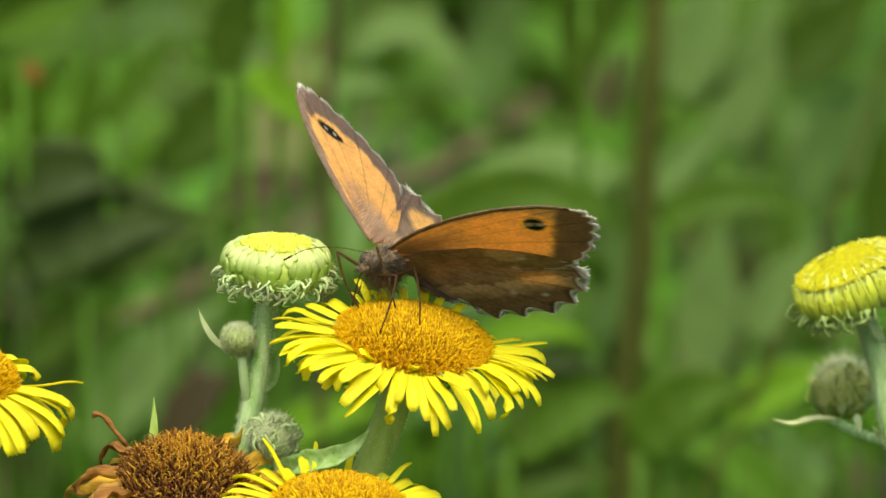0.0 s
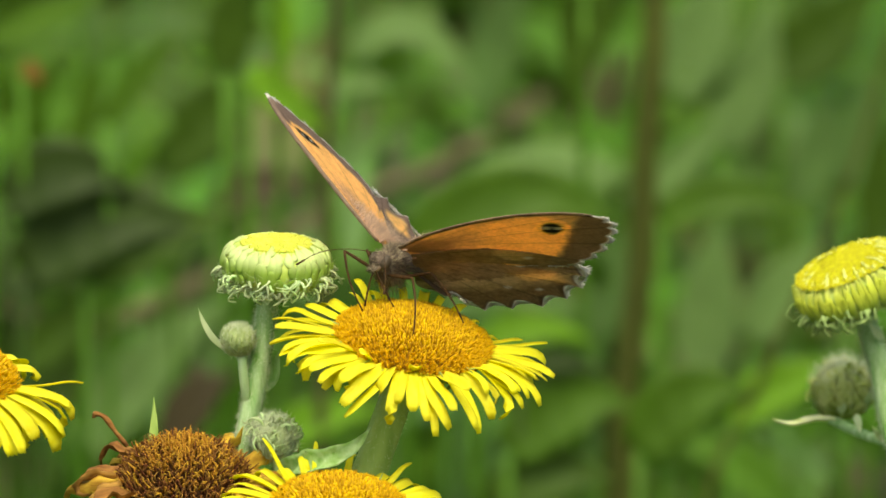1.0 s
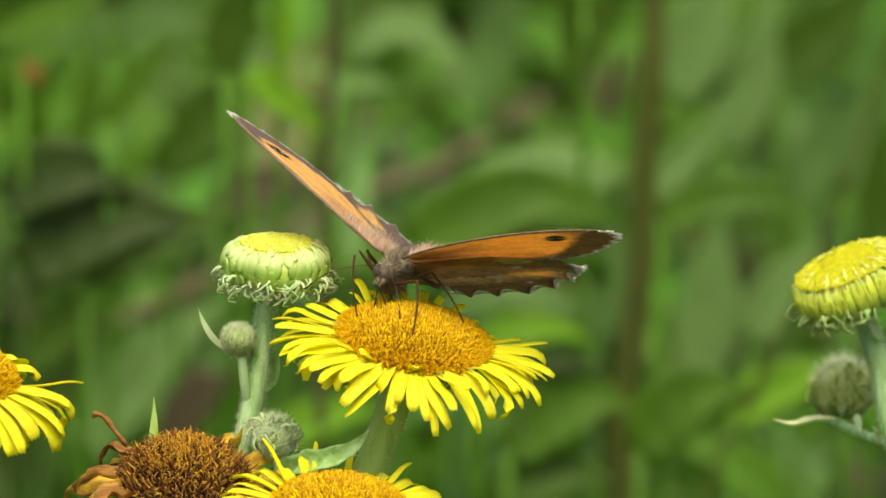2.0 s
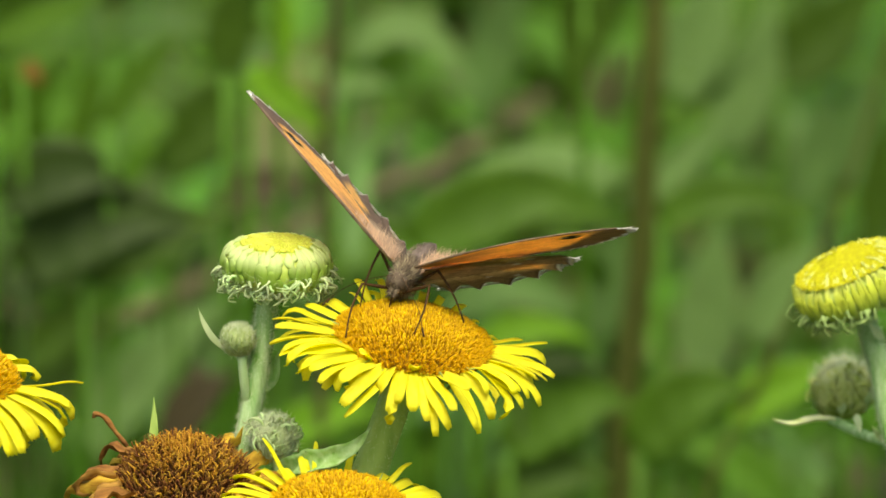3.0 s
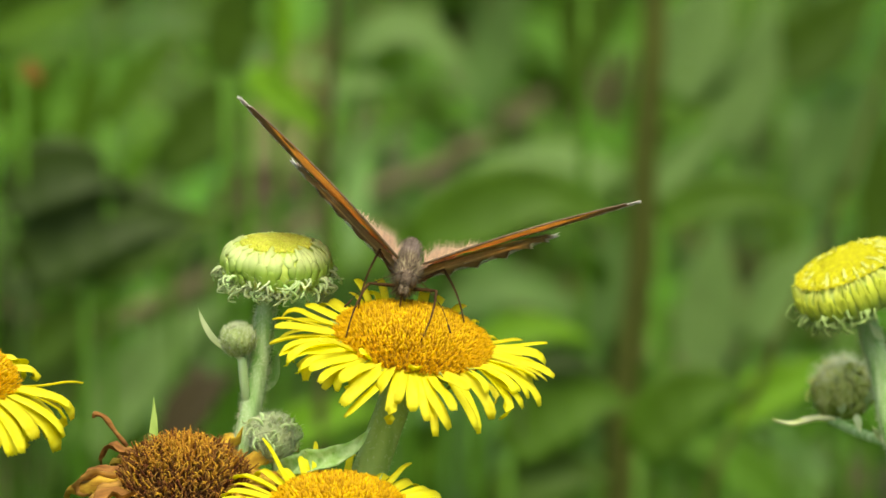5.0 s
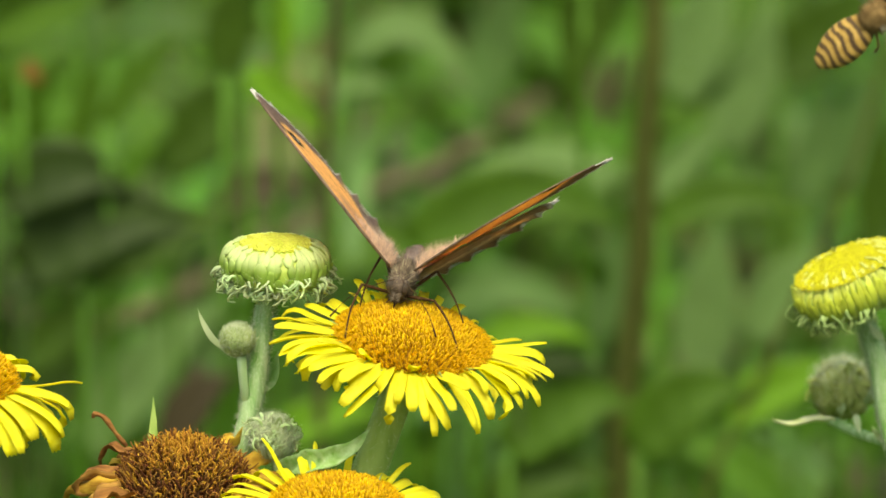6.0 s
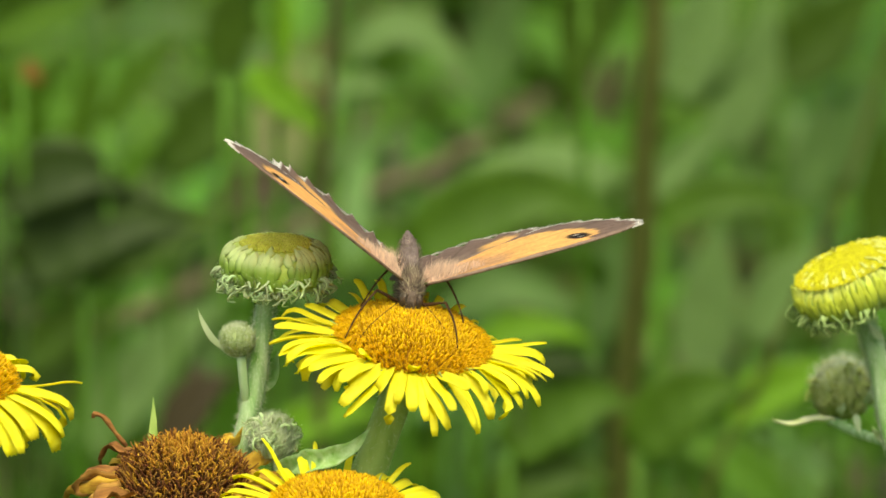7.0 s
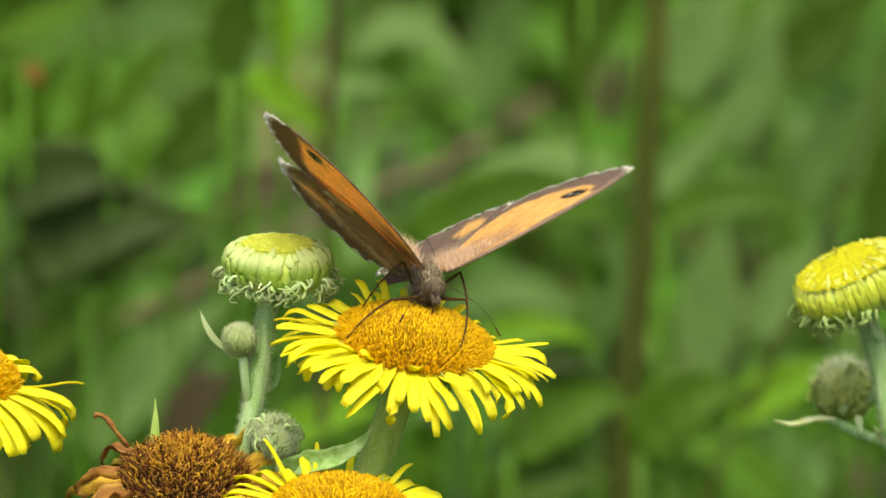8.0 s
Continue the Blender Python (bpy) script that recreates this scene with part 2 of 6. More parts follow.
# ---- flower heads ----
def petal_mesh(length, width, droop, lift, curl, tip, rnd, taper=0.0, sway=0.0):
    """One ray floret along +x from the origin: rises by lift degrees, bends down by droop, sideways by sway, and its end curls."""
    bm = bmesh.new()
    n = 9
    pts = [Vector((0, 0, 0))]
    ang = radians(lift)
    for i in range(1, n + 1):
        f = i / n
        a = ang - radians(droop) * f ** 1.4 - radians(curl) * max(0, f - 0.7) / 0.3
        pts.append(pts[-1] + Vector((math.cos(a), 0, math.sin(a))) * (length / n))
    for i, p in enumerate(pts):
        p.y += sway * length * (i / n) ** 1.5

    def w(f):
        body = width * (0.62 + 0.38 * min(1, f / 0.4) ** 0.8) * (1 - taper * f)
        return body * (1 if f < 0.86 else math.sqrt(max(0.0, 1 - ((f - 0.86) / 0.14) ** 2 * (1 - tip))))
    add_blade(bm, pts, w, 0.16 * MM, (rnd.uniform(-.2, .2), rnd.uniform(-.25, .25), 1), 4, rnd.uniform(-0.06, 0.26), 0.16)
    bmesh.ops.recalc_face_normals(bm, faces=bm.faces)
    return bm


def disc_height(f, rise):
    return rise * (1 - f ** 2.4)


def add_florets(bm, radius, rise, count, rnd, tall=1.0, slots=(0, 1), open_from=0.78):
    """Disc florets in a spiral: closed buds inside, open tubes with pointed lobes outside."""
    pitch = radius * math.sqrt(3.1416 / count)
    for i in range(count):
        f = math.sqrt((i + 0.5) / count)
        a = i * 2.39996 + rnd.uniform(-.05, .05)
        r = radius * f
        z = disc_height(f, rise)
        lean = 0.12 + 1.15 * f ** 3.5
        d = Vector((math.cos(a) * lean + rnd.uniform(-.14, .14), math.sin(a) * lean + rnd.uniform(-.14, .14), 1)).normalized()
        p = Vector((r * math.cos(a), r * math.sin(a), z))
        q = d.orthogonal().normalized()
        o = d.cross(q)
        if f < open_from + rnd.uniform(-.10, .06):
            h = rnd.uniform(0.55, 0.95) * MM * tall
            w = pitch * 0.50
            low = [bm.verts.new(p + (q * math.cos(t) + o * math.sin(t)) * w * 0.8) for t in (0, 1.571, 3.142, 4.712)]
            mid = [bm.verts.new(p + d * h * 0.62 + (q * math.cos(t) + o * math.sin(t)) * w) for t in (0, 1.571, 3.142, 4.712)]
            tip = bm.verts.new(p + d * h)
            for k in range(4):
                k2 = (k + 1) % 4
                bm.faces.new((low[k], low[k2], mid[k2], mid[k])).material_index = slots[0]
                bm.faces.new((mid[k], mid[k2], tip)).material_index = slots[0]
        else:
            h = rnd.uniform(0.45, 0.95) * MM * tall
            ring = [bm.verts.new(p + (q * math.cos(t) + o * math.sin(t)) * pitch * 0.33) for t in (0, 2.09, 4.19)]
            rim = [bm.verts.new(p + d * h * 0.8 + (q * math.cos(t) + o * math.sin(t)) * pitch * 0.36) for t in (0, 2.09, 4.19)]
            for k in range(3):
                bm.faces.new((ring[k], ring[(k + 1) % 3], rim[(k + 1) % 3], rim[k])).material_index = slots[1]
            for k in range(3):
                t = 2.09 * k + rnd.random()
                e = q * math.cos(t) + o * math.sin(t)
                add_spike(bm, p + d * h * 0.70 + e * pitch * 0.3, d * 1.0 + e * rnd.uniform(0.1, 0.5), rnd.uniform(0.22, 0.42) * MM, 0.07 * MM, 3, slots[1])


def involucre(bm, radius, depth, rnd, slot=0):
    """The green cup under a head with its rows of narrow bracts."""
    add_lathe(bm, [(0.0016, -depth), (radius * 0.55, -depth * 0.8), (radius * 0.95, -depth * 0.25), (radius * 1.0, 0)], 28, Matrix(), slot)
    for i in range(60):
        a = rnd.uniform(0, 6.283)
        z = -depth * rnd.uniform(0.05, 0.85)
        r = radius * (0.55 + 0.45 * (1 + z / depth) ** 0.5)
        e = Vector((math.cos(a), math.sin(a), 0))
        p = e * r + Vector((0, 0, z))
        spine = [p, p + e * 0.4 * MM + Vector((0, 0, 0.9 * MM)), p + e * rnd.uniform(0.7, 1.6) * MM + Vector((0, 0, rnd.uniform(0.6, 1.6) * MM))]
        add_blade(bm, spine, lambda f: 0.45 * MM * (1.05 - f), 0.1 * MM, e, 2, 0.1, 0, slot)


def stem_part(owner, path, radius, material, hairs, rnd, name="stem", ribs=0.06):
    """A ribbed, hairy stem along path (world places); the owner stands at the path's foot."""
    base = Vector(owner.location)
    pts = [Vector(p) - base for p in spline(path, 40)]
    bm = bmesh.new()
    add_tube(bm, pts, lambda f: radius * (1.25 - 0.25 * f), 18, ribs, 6)
    for i in range(hairs):
        k = (len(pts) - 2) * (0.3 + 0.7 * rnd.random())
        p = pts[int(k)].lerp(pts[int(k) + 1], k % 1)
        d = (pts[int(k) + 1] - pts[int(k)]).normalized()
        s = d.orthogonal().normalized()
        a = rnd.uniform(0, 6.283)
        e = (s * math.cos(a) + d.cross(s) * math.sin(a))
        add_spike(bm, p + e * radius * 0.95, e + d * rnd.uniform(-1.5, 1.5), rnd.uniform(0.3, 0.9) * MM, 0.022 * MM, 3, 1)
    return part(name, bm, [material, WOOL], owner)


def flower(name, label, foot, path, place, axis, disc_r, rise, rays, seed, floret_count, stem_r=1.35 * MM, group="fleabane flowers"):
    """rays: rows of (azimuth, length in mm, width in mm, lift, droop, sway) and of how far the row sits below the disc's rim, in mm."""
    rnd = random.Random(seed)
    ob = thing(name, foot, label, "flower", group)
    m = Matrix.Translation(-Vector(foot)) @ facing(place, axis)
    stem_part(ob, path, stem_r, STEM, 500, rnd)
    bm = bmesh.new()
    involucre(bm, disc_r * 0.98, 3.6 * MM, rnd)
    bm.transform(m)
    part("involucre", bm, BRACT, ob, "green cup of narrow hairy bracts")
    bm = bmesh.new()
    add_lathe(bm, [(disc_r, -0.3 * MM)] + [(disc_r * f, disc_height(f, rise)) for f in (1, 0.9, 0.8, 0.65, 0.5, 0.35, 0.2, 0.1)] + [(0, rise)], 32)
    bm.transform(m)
    # coloured dark so that the gaps between florets look deep
    part("disc_base", bm, FLORET_GAP_SHADE, ob)
    bm = bmesh.new()
    add_florets(bm, disc_r, rise, floret_count, rnd)
    bm.transform(m)
    part("disc_florets", bm, [FLORET_BUD_SHADED, FLORET], ob, "tightly packed orange disc florets", kind="stuff")
    for az, length, width, lift, droop, sway, low in rays:
        pointed = length > 3.9 and lift > 38
        bm = petal_mesh(1.05 * length * MM, 1.12 * width * MM, droop, lift - 4, rnd.choice((18, 30, 42, 85)) * rnd.uniform(0.5, 1.1), rnd.uniform(0.1, 0.45), rnd, 0.55 if pointed else 0.08, sway)
        p = part("petal", bm, PETAL, ob)
        p.matrix_local = m @ pose(0, 0, 0, 0, 0, az) @ pose(disc_r - 0.35 * MM, 0, (0.25 - low) * MM, rnd.uniform(-14, 14), 0, 0)
    return ob


def ray_rows(n, seed, first, last, length, width, hang, low=0.45):
    """A loose row of n rays from one azimuth to another that hang by about so many degrees."""
    rnd = random.Random(seed)
    return [(first + (last - first) * (i + 0.5) / n + rnd.uniform(-4, 4), length * rnd.uniform(0.82, 1.12), width * rnd.uniform(0.75, 1.15), rnd.uniform(-4, 12) - 0.35 * hang,
             rnd.uniform(2, 22) + 0.75 * hang, rnd.uniform(-0.12, 0.12), low) for i in range(n)]


def set_low(rows, low=0.15):
    return [(*row, low) for row in rows]


FLOWER_AT = (-0.00276, -0.00208, 0.45167)
# rays of the flower that carries the butterfly, sector by sector
LEFT_RAYS = [(147, 3.9, 1.14, 8, -3, -0.19), (160, 4.1, 1.04, 14, 9, -0.14), (171, 5.8, 0.83, 5, -28, -0.03), (-180, 6.2, 0.73, 9, -5, -0.03), (-174, 6.0, 0.83, 8, 0, -0.02),
             (-171, 6.5, 0.73, 2, 14, -0.04), (-161, 6.1, 0.73, 8, 18, -0.03), (-154, 5.8, 1.04, 18, 30, 0.07), (-147, 6.9, 1.04, 3, -4, -0.16), (-134, 6.1, 0.83, 11, 15, -0.1),
             (-138, 6.4, 0.94, 6, 17, -0.23), (-129, 6.1, 0.83, 6, 10, -0.11), (-121, 5.1, 1.14, 11, 19, -0.1), (-142, 5.5, 0.83, 33, 4, 0.02), (-125, 2.3, 0.75, 44, 0, -0.05)]
FRONT_RAYS = [(-113, 6.1, 1.14, -3, 38, -0.16), (-106, 6.2, 0.83, -21, 17, -0.36), (-107, 3.5, 1.25, 0, 26, -0.04), (-100, 5.9, 1.04, -11, 40, 0.04), (-96, 4.5, 0.94, 3, 26, -0.01),
              (-91, 5.0, 1.14, 0, 26, 0.09), (-87, 5.9, 0.83, -3, 28, 0.1), (-84, 6.7, 1.04, -9, 9, 0.3), (-81, 6.7, 0.73, -11, 28, 0.13), (-90, 1.5, 1.1, 50, 0, 0.0),
              (-77, 5.9, 1.14, -1, -15, 0.19), (-69, 5.6, 1.25, 16, -3, 0.14), (-63, 6.4, 0.94, -11, 18, 0.08), (-57, 6.6, 0.73, -10, 33, -0.03), (-49, 5.7, 0.94, -5, 32, -0.07),
              (-45, 4.0, 0.73, 18, 24, -0.22)]
RIGHT_RAYS = [(-40, 4.0, 0.52, 29, 18, -0.21), (-30, 6.4, 0.83, -12, 33, -0.03), (-29, 4.8, 0.62, 10, 30, -0.12), (-18, 6.9, 0.83, -1, 28, 0.0), (-17, 5.6, 0.73, -11, -4, -0.02),
              (-15, 5.3, 0.83, 4, 1, -0.05), (-7, 6.1, 0.73, 3, 21, 0.0), (-3, 6.6, 0.73, 3, 13, -0.03), (0, 5.9, 0.83, 1, 0, 0.02), (6, 6.0, 0.94, 4, 0, 0.01), (10, 5.8, 0.47, 4, -18, 0.05),
              (14, 3.7, 0.62, 9, -11, 0.06), (-22, 5.8, 0.52, 10, 48, -0.03)]
BACK_RAYS = [(21, 1.8, 0.62, 26, 33, 0.01), (43, 1.8, 0.47, 41, 40, 0.0), (60, 2.9, 0.88, 37, 38, 0.0), (85, 3.3, 0.94, 45, 51, 0.03), (125, 3.5, 0.73, 58, 26, 0.02),
             (112, 3.5, 0.73, 59, 24, 0.04), (117, 2.8, 0.78, 48, 46, -0.01), (130, 3.0, 0.68, 36, 36, -0.06), (75, 2.9, 0.73, 41, 40, 0.01), (97, 2.9, 0.73, 50, 42, 0.03)]
flower("fleabane_flower", "open yellow fleabane flower with an orange disc, on a green stem", (-0.00697, -0.00502, -0.02000),
       [(-0.00697, -0.00502, -0.02000), (-0.00697, -0.00502, 0.20993), (-0.00781, -0.00468, 0.43708), (-0.00687, -0.00405, 0.43960), (-0.00573, -0.00330, 0.44263), (-0.00458, -0.00254, 0.44567), (-0.00354, -0.00286, 0.44855)],
       FLOWER_AT, (0.15, -0.17, 0.97), 7.0 * MM, 2.1 * MM, set_low([(r[0], r[1], 1.2 * r[2], *r[3:]) for r in LEFT_RAYS] + FRONT_RAYS + [(r[0], r[1], 1.2 * r[2], *r[3:]) for r in RIGHT_RAYS] + BACK_RAYS)
       + ray_rows(9, 3, 165, 215, 5.6, 0.9, 8) + ray_rows(11, 4, -38, 16, 5.4, 0.9, 12) + ray_rows(3, 6, -140, -122, 4.6, 0.9, 22), 11, 2900, 1.4 * MM)
EDGE_RAYS = [(27, 3.7, 0.88, 16, 46, -0.03), (-5, 6.3, 0.36, 13, -24, 0.08), (-10, 6.7, 1.14, 13, 28, 0.01), (-14, 7.1, 1.14, 12, 43, -0.01), (-21, 7.5, 1.14, 4, 43, -0.01),
             (-26, 7.3, 1.04, 2, 53, -0.03), (-38, 5.5, 1.25, 7, 45, -0.04), (-53, 5.8, 1.14, -12, 25, -0.1), (-25, 6.8, 1.04, 10, 42, 0.03), (-14, 5.9, 1.04, 14, 9, 0.04)]
flower("fleabane_flower", "open yellow fleabane flower with drooping petals, part hidden", (-0.04340, -0.01516, -0.02000),
       [(-0.04340, -0.01516, -0.02000), (-0.04340, -0.01516, 0.21026), (-0.04417, -0.01454, 0.44301), (-0.04443, -0.01149, 0.44698)],
       (-0.04473, -0.00858, 0.45038), (0.2, -0.2, 0.95), 5.7 * MM, 2.4 * MM, set_low([(r[0], r[1], 1.25 * r[2], *r[3:]) for r in EDGE_RAYS]) + ray_rows(9, 15, -62, 2, 5.9, 1.2, 34, 0.5) + ray_rows(36, 5, 45, 295, 5.8, 1.2, 24), 12, 900)
NEAR_RAYS = [(152, 6.1, 0.94, 27, 36, -0.01), (159, 5.5, 0.83, 19, 19, -0.1), (166, 5.7, 0.94, 21, 33, -0.04), (173, 6.1, 0.94, 13, 17, 0.02), (138, 5.3, 0.83, 48, -9, 0.0),
             (131, 2.8, 1.14, 32, 13, -0.03), (140, 4.9, 0.83, 19, 6, -0.08), (119, 2.7, 0.94, 58, 17, -0.11), (112, 4.0, 0.73, 59, 18, -0.22), (82, 4.0, 0.78, 41, 39, -0.09),
             (44, 4.0, 0.73, 40, 19, 0.06), (56, 2.9, 1.04, 20, 29, 0.04), (37, 3.6, 1.14, 17, 22, 0.13), (27, 4.5, 0.94, 11, 18, 0.14), (20, 5.2, 1.14, 10, 27, 0.1)]
flower("fleabane_flower", "open yellow fleabane flower seen over its back petals", (-0.00948, -0.01660, -0.02000),
       [(-0.00948, -0.01660, -0.02000), (-0.00948, -0.01660, 0.20324), (-0.00948, -0.01623, 0.42798), (-0.00964, -0.01473, 0.43398)],
       (-0.00959, -0.01351, 0.43875), (0.02, -0.2, 0.97), 6.0 * MM, 2.2 * MM, set_low(NEAR_RAYS) + ray_rows(26, 8, 178, 375, 6.0, 1.2, 24), 13, 1500)


def dry_flower(foot, path, place, axis):
    rnd = random.Random(21)
    ob = thing("withered_flower", foot, "withered brown fleabane flower with shrivelled curling petals", "flower")
    m = Matrix.Translation(-Vector(foot)) @ facing(place, axis)
    stem_part(ob, path, 1.3 * MM, STEM, 200, rnd)
    R, rise = 5.8 * MM, 2.9 * MM
    bm = bmesh.new()
    involucre(bm, R * 0.95, 3.5 * MM, rnd)
    bm.transform(m)
    part("involucre", bm, DRY_PETAL, ob)
    bm = bmesh.new()
    add_lathe(bm, [(R, -0.4 * MM)] + [(R * f, disc_height(f, rise)) for f in (1, 0.9, 0.75, 0.6, 0.4, 0.2)] + [(0, rise)], 28)
    bm.transform(m)
    part("disc_base", bm, DRY_BED, ob)
    bm = bmesh.new()
    for i in range(1500):
        f = math.sqrt((i + 0.5) / 1500)
        a = i * 2.39996
        d = Vector((math.cos(a) * 0.6 * f, math.sin(a) * 0.6 * f, 1)) + Vector([rnd.uniform(-.45, .45) for _ in range(3)])
        p = Vector((R * f * math.cos(a), R * f * math.sin(a), disc_height(f, rise)))
        slot = 1 if rnd.random() < 1.15 - 1.1 * f else 0
        h = rnd.uniform(0.6, 1.15) * MM
        d.normalize()
        bend = Vector([rnd.uniform(-1, 1) for _ in range(3)]) * 0.35 * MM
        w = rnd.uniform(0.06, 0.11)
        add_tube(bm, [p, p + d * h * 0.55, p + d * h + bend * 0.6, p + d * h * 0.95 + bend * 1.5], lambda t: w * (1.1 - 0.6 * t) * MM, 4, 0, 6, slot)
    bm.transform(m)
    part("disc_florets", bm, [DRY_FLORET, DRY_TIP], ob, "dried brown and ochre florets", kind="stuff")
    for i in range(44):
        az = 360 * i / 44 + rnd.uniform(-6, 6)
        bm = bmesh.new()
        length, w = rnd.uniform(5.0, 7.4) * MM, rnd.uniform(1.0, 2.0) * MM
        lift, droop, curl = rnd.uniform(-10, 40), rnd.uniform(45, 115), rnd.uniform(-20, 130)
        pts, ang = [Vector((0, 0, 0))], 0
        for k in range(1, 13):
            f = k / 12
            ang = radians(lift - droop * f - curl * max(0, f - 0.6) / 0.4 + 16 * math.sin(k * 1.3 + i))
            pts.append(pts[-1] + Vector((math.cos(ang), 0.18 * math.sin(k * 0.9 + i), math.sin(ang))) * (length / 12))
        add_blade(bm, pts, lambda f: w * (0.5 + 0.5 * math.sin(math.pi * min(1, f + 0.15))) * (1 if f < 0.85 else 0.75), 0.12 * MM, (0, 0, 1), 6, rnd.choice((-0.55, -0.4, 0.4, 0.6)), 0.15, 0, 0.10)
        bmesh.ops.recalc_face_normals(bm, faces=bm.faces)
        p = part("petal", bm, DRY_PETAL if rnd.random() < 0.55 else DRY_YELLOW, ob)
        p.matrix_local = m @ pose(0, 0, 0, 0, 0, az) @ pose(R * 0.93, 0, -0.4 * MM, rnd.uniform(-40, 40), 0, 0)
    bm = bmesh.new()
    o = Vector(foot)
    add_tube(bm, [Vector(q) - o for q in spline([(-0.02902, -0.00439, 0.44239), (-0.03011, -0.00408, 0.44365), (-0.03115, -0.00374, 0.44501), (-0.03203, -0.00367, 0.44527), (-0.03214, -0.00376, 0.44491)], 12)], lambda f: (0.18 + 0.07 * math.sin(3 * f) + 0.05 * math.sin(19 * f)) * MM, 7)
    part("dry_petal", bm, DRY_PETAL, ob, "thin rolled-up brown petal")
    return ob


dry_flower((-0.02517, -0.00703, -0.02000), [(-0.02517, -0.00703, -0.02000), (-0.02517, -0.00703, 0.20590), (-0.02491, -0.00703, 0.43180), (-0.02434, -0.00603, 0.43583)], (-0.02379, -0.00608, 0.43973), (0.02, -0.2, 0.97))


# ---- buds ----
def curly_bract(bm, p, e, size, rnd, slot=0, width=0.2):
    up = Vector((0, 0, 1))
    side = e.cross(up)
    out = (e + side * rnd.uniform(-0.9, 0.9)).normalized()
    turn = rnd.uniform(-1.3, 1.3)
    pts = [p, p + out * size * 0.45 + up * size * 0.12, p + out * size * 0.85 - up * size * rnd.uniform(0.1, 0.4) + side * size * turn * 0.5,
           p + out * size * rnd.uniform(0.7, 1.1) - up * size * rnd.uniform(0.2, 0.8) + side * size * turn,
           p + out * size * rnd.uniform(0.3, 0.8) - up * size * rnd.uniform(0.1, 0.9) + side * size * turn * rnd.uniform(0.4, 1.6)]
    add_tube(bm, [Vector(q) for q in spline(pts, 9)], lambda f: width * MM * (1.15 - 0.8 * f), 5, 0, 6, slot)


def ray_material(name, R, H, base, shoulder, tip, low=0.05, high=0.36, inner=0.60, outer=0.86):
    """An unopened ray: green at its foot, pale on the shoulder, yellow where it folds over the disc."""
    m, nodes, links, b = shader(name, 0.6, 0.25)
    co = nodes.new("ShaderNodeTexCoord")
    xyz = nodes.new("ShaderNodeSeparateXYZ")
    links.new(co.outputs["Object"], xyz.inputs[0])
    n1 = node(nodes, "ShaderNodeTexNoise", Scale=900.0, Detail=3.0)
    links.new(co.outputs["Object"], n1.inputs["Vector"])
    wob = nodes.new("ShaderNodeMath")
    wob.operation = "MULTIPLY_ADD"
    links.new(n1.outputs["Fac"], wob.inputs[0])
    wob.inputs[1].default_value = 0.25 * H
    links.new(xyz.outputs[2], wob.inputs[2])
    col = mixed(nodes, links, ramp(nodes, links, wob.outputs[0], H * (low + 0.12), H * (high + 0.12)), base, shoulder)
    col = mixed(nodes, links, ramp(nodes, links, xyz.outputs[0], R * outer, R * inner), col, tip)
    hsv = nodes.new("ShaderNodeHueSaturation")
    links.new(col, hsv.inputs["Color"])
    mr = nodes.new("ShaderNodeMapRange")
    links.new(nodes.new("ShaderNodeObjectInfo").outputs["Random"], mr.inputs[0])
    mr.inputs[3].default_value, mr.inputs[4].default_value = 0.88, 1.08
    links.new(mr.outputs[0], hsv.inputs["Value"])
    links.new(hsv.outputs[0], b.inputs["Base Color"])
    bp = node(nodes, "ShaderNodeBump", Strength=0.3, Distance=0.0002)
    links.new(n1.outputs["Fac"], bp.inputs["Height"])
    links.new(bp.outputs[0], b.inputs["Normal"])
    tr = nodes.new("ShaderNodeBsdfTranslucent")
    links.new(hsv.outputs[0], tr.inputs["Color"])
    mx = nodes.new("ShaderNodeMixShader")
    mx.inputs[0].default_value = 0.3
    links.new(b.outputs[0], mx.inputs[1])
    links.new(tr.outputs[0], mx.inputs[2])
    links.new(mx.outputs[0], nodes["Material Output"].inputs["Surface"])
    return m


def bud_skin(R, H, a):
    """A place on a bud's rounded shoulder, in the plane of a ray: a is 0 at its widest and 90 degrees at the top."""
    a = radians(a)
    c = max(0.0, math.cos(a))
    return Vector((R * c ** 0.5, 0, H * (0.46 if a > 0 else 0.62) * math.copysign(abs(math.sin(a)) ** 0.9, a)))


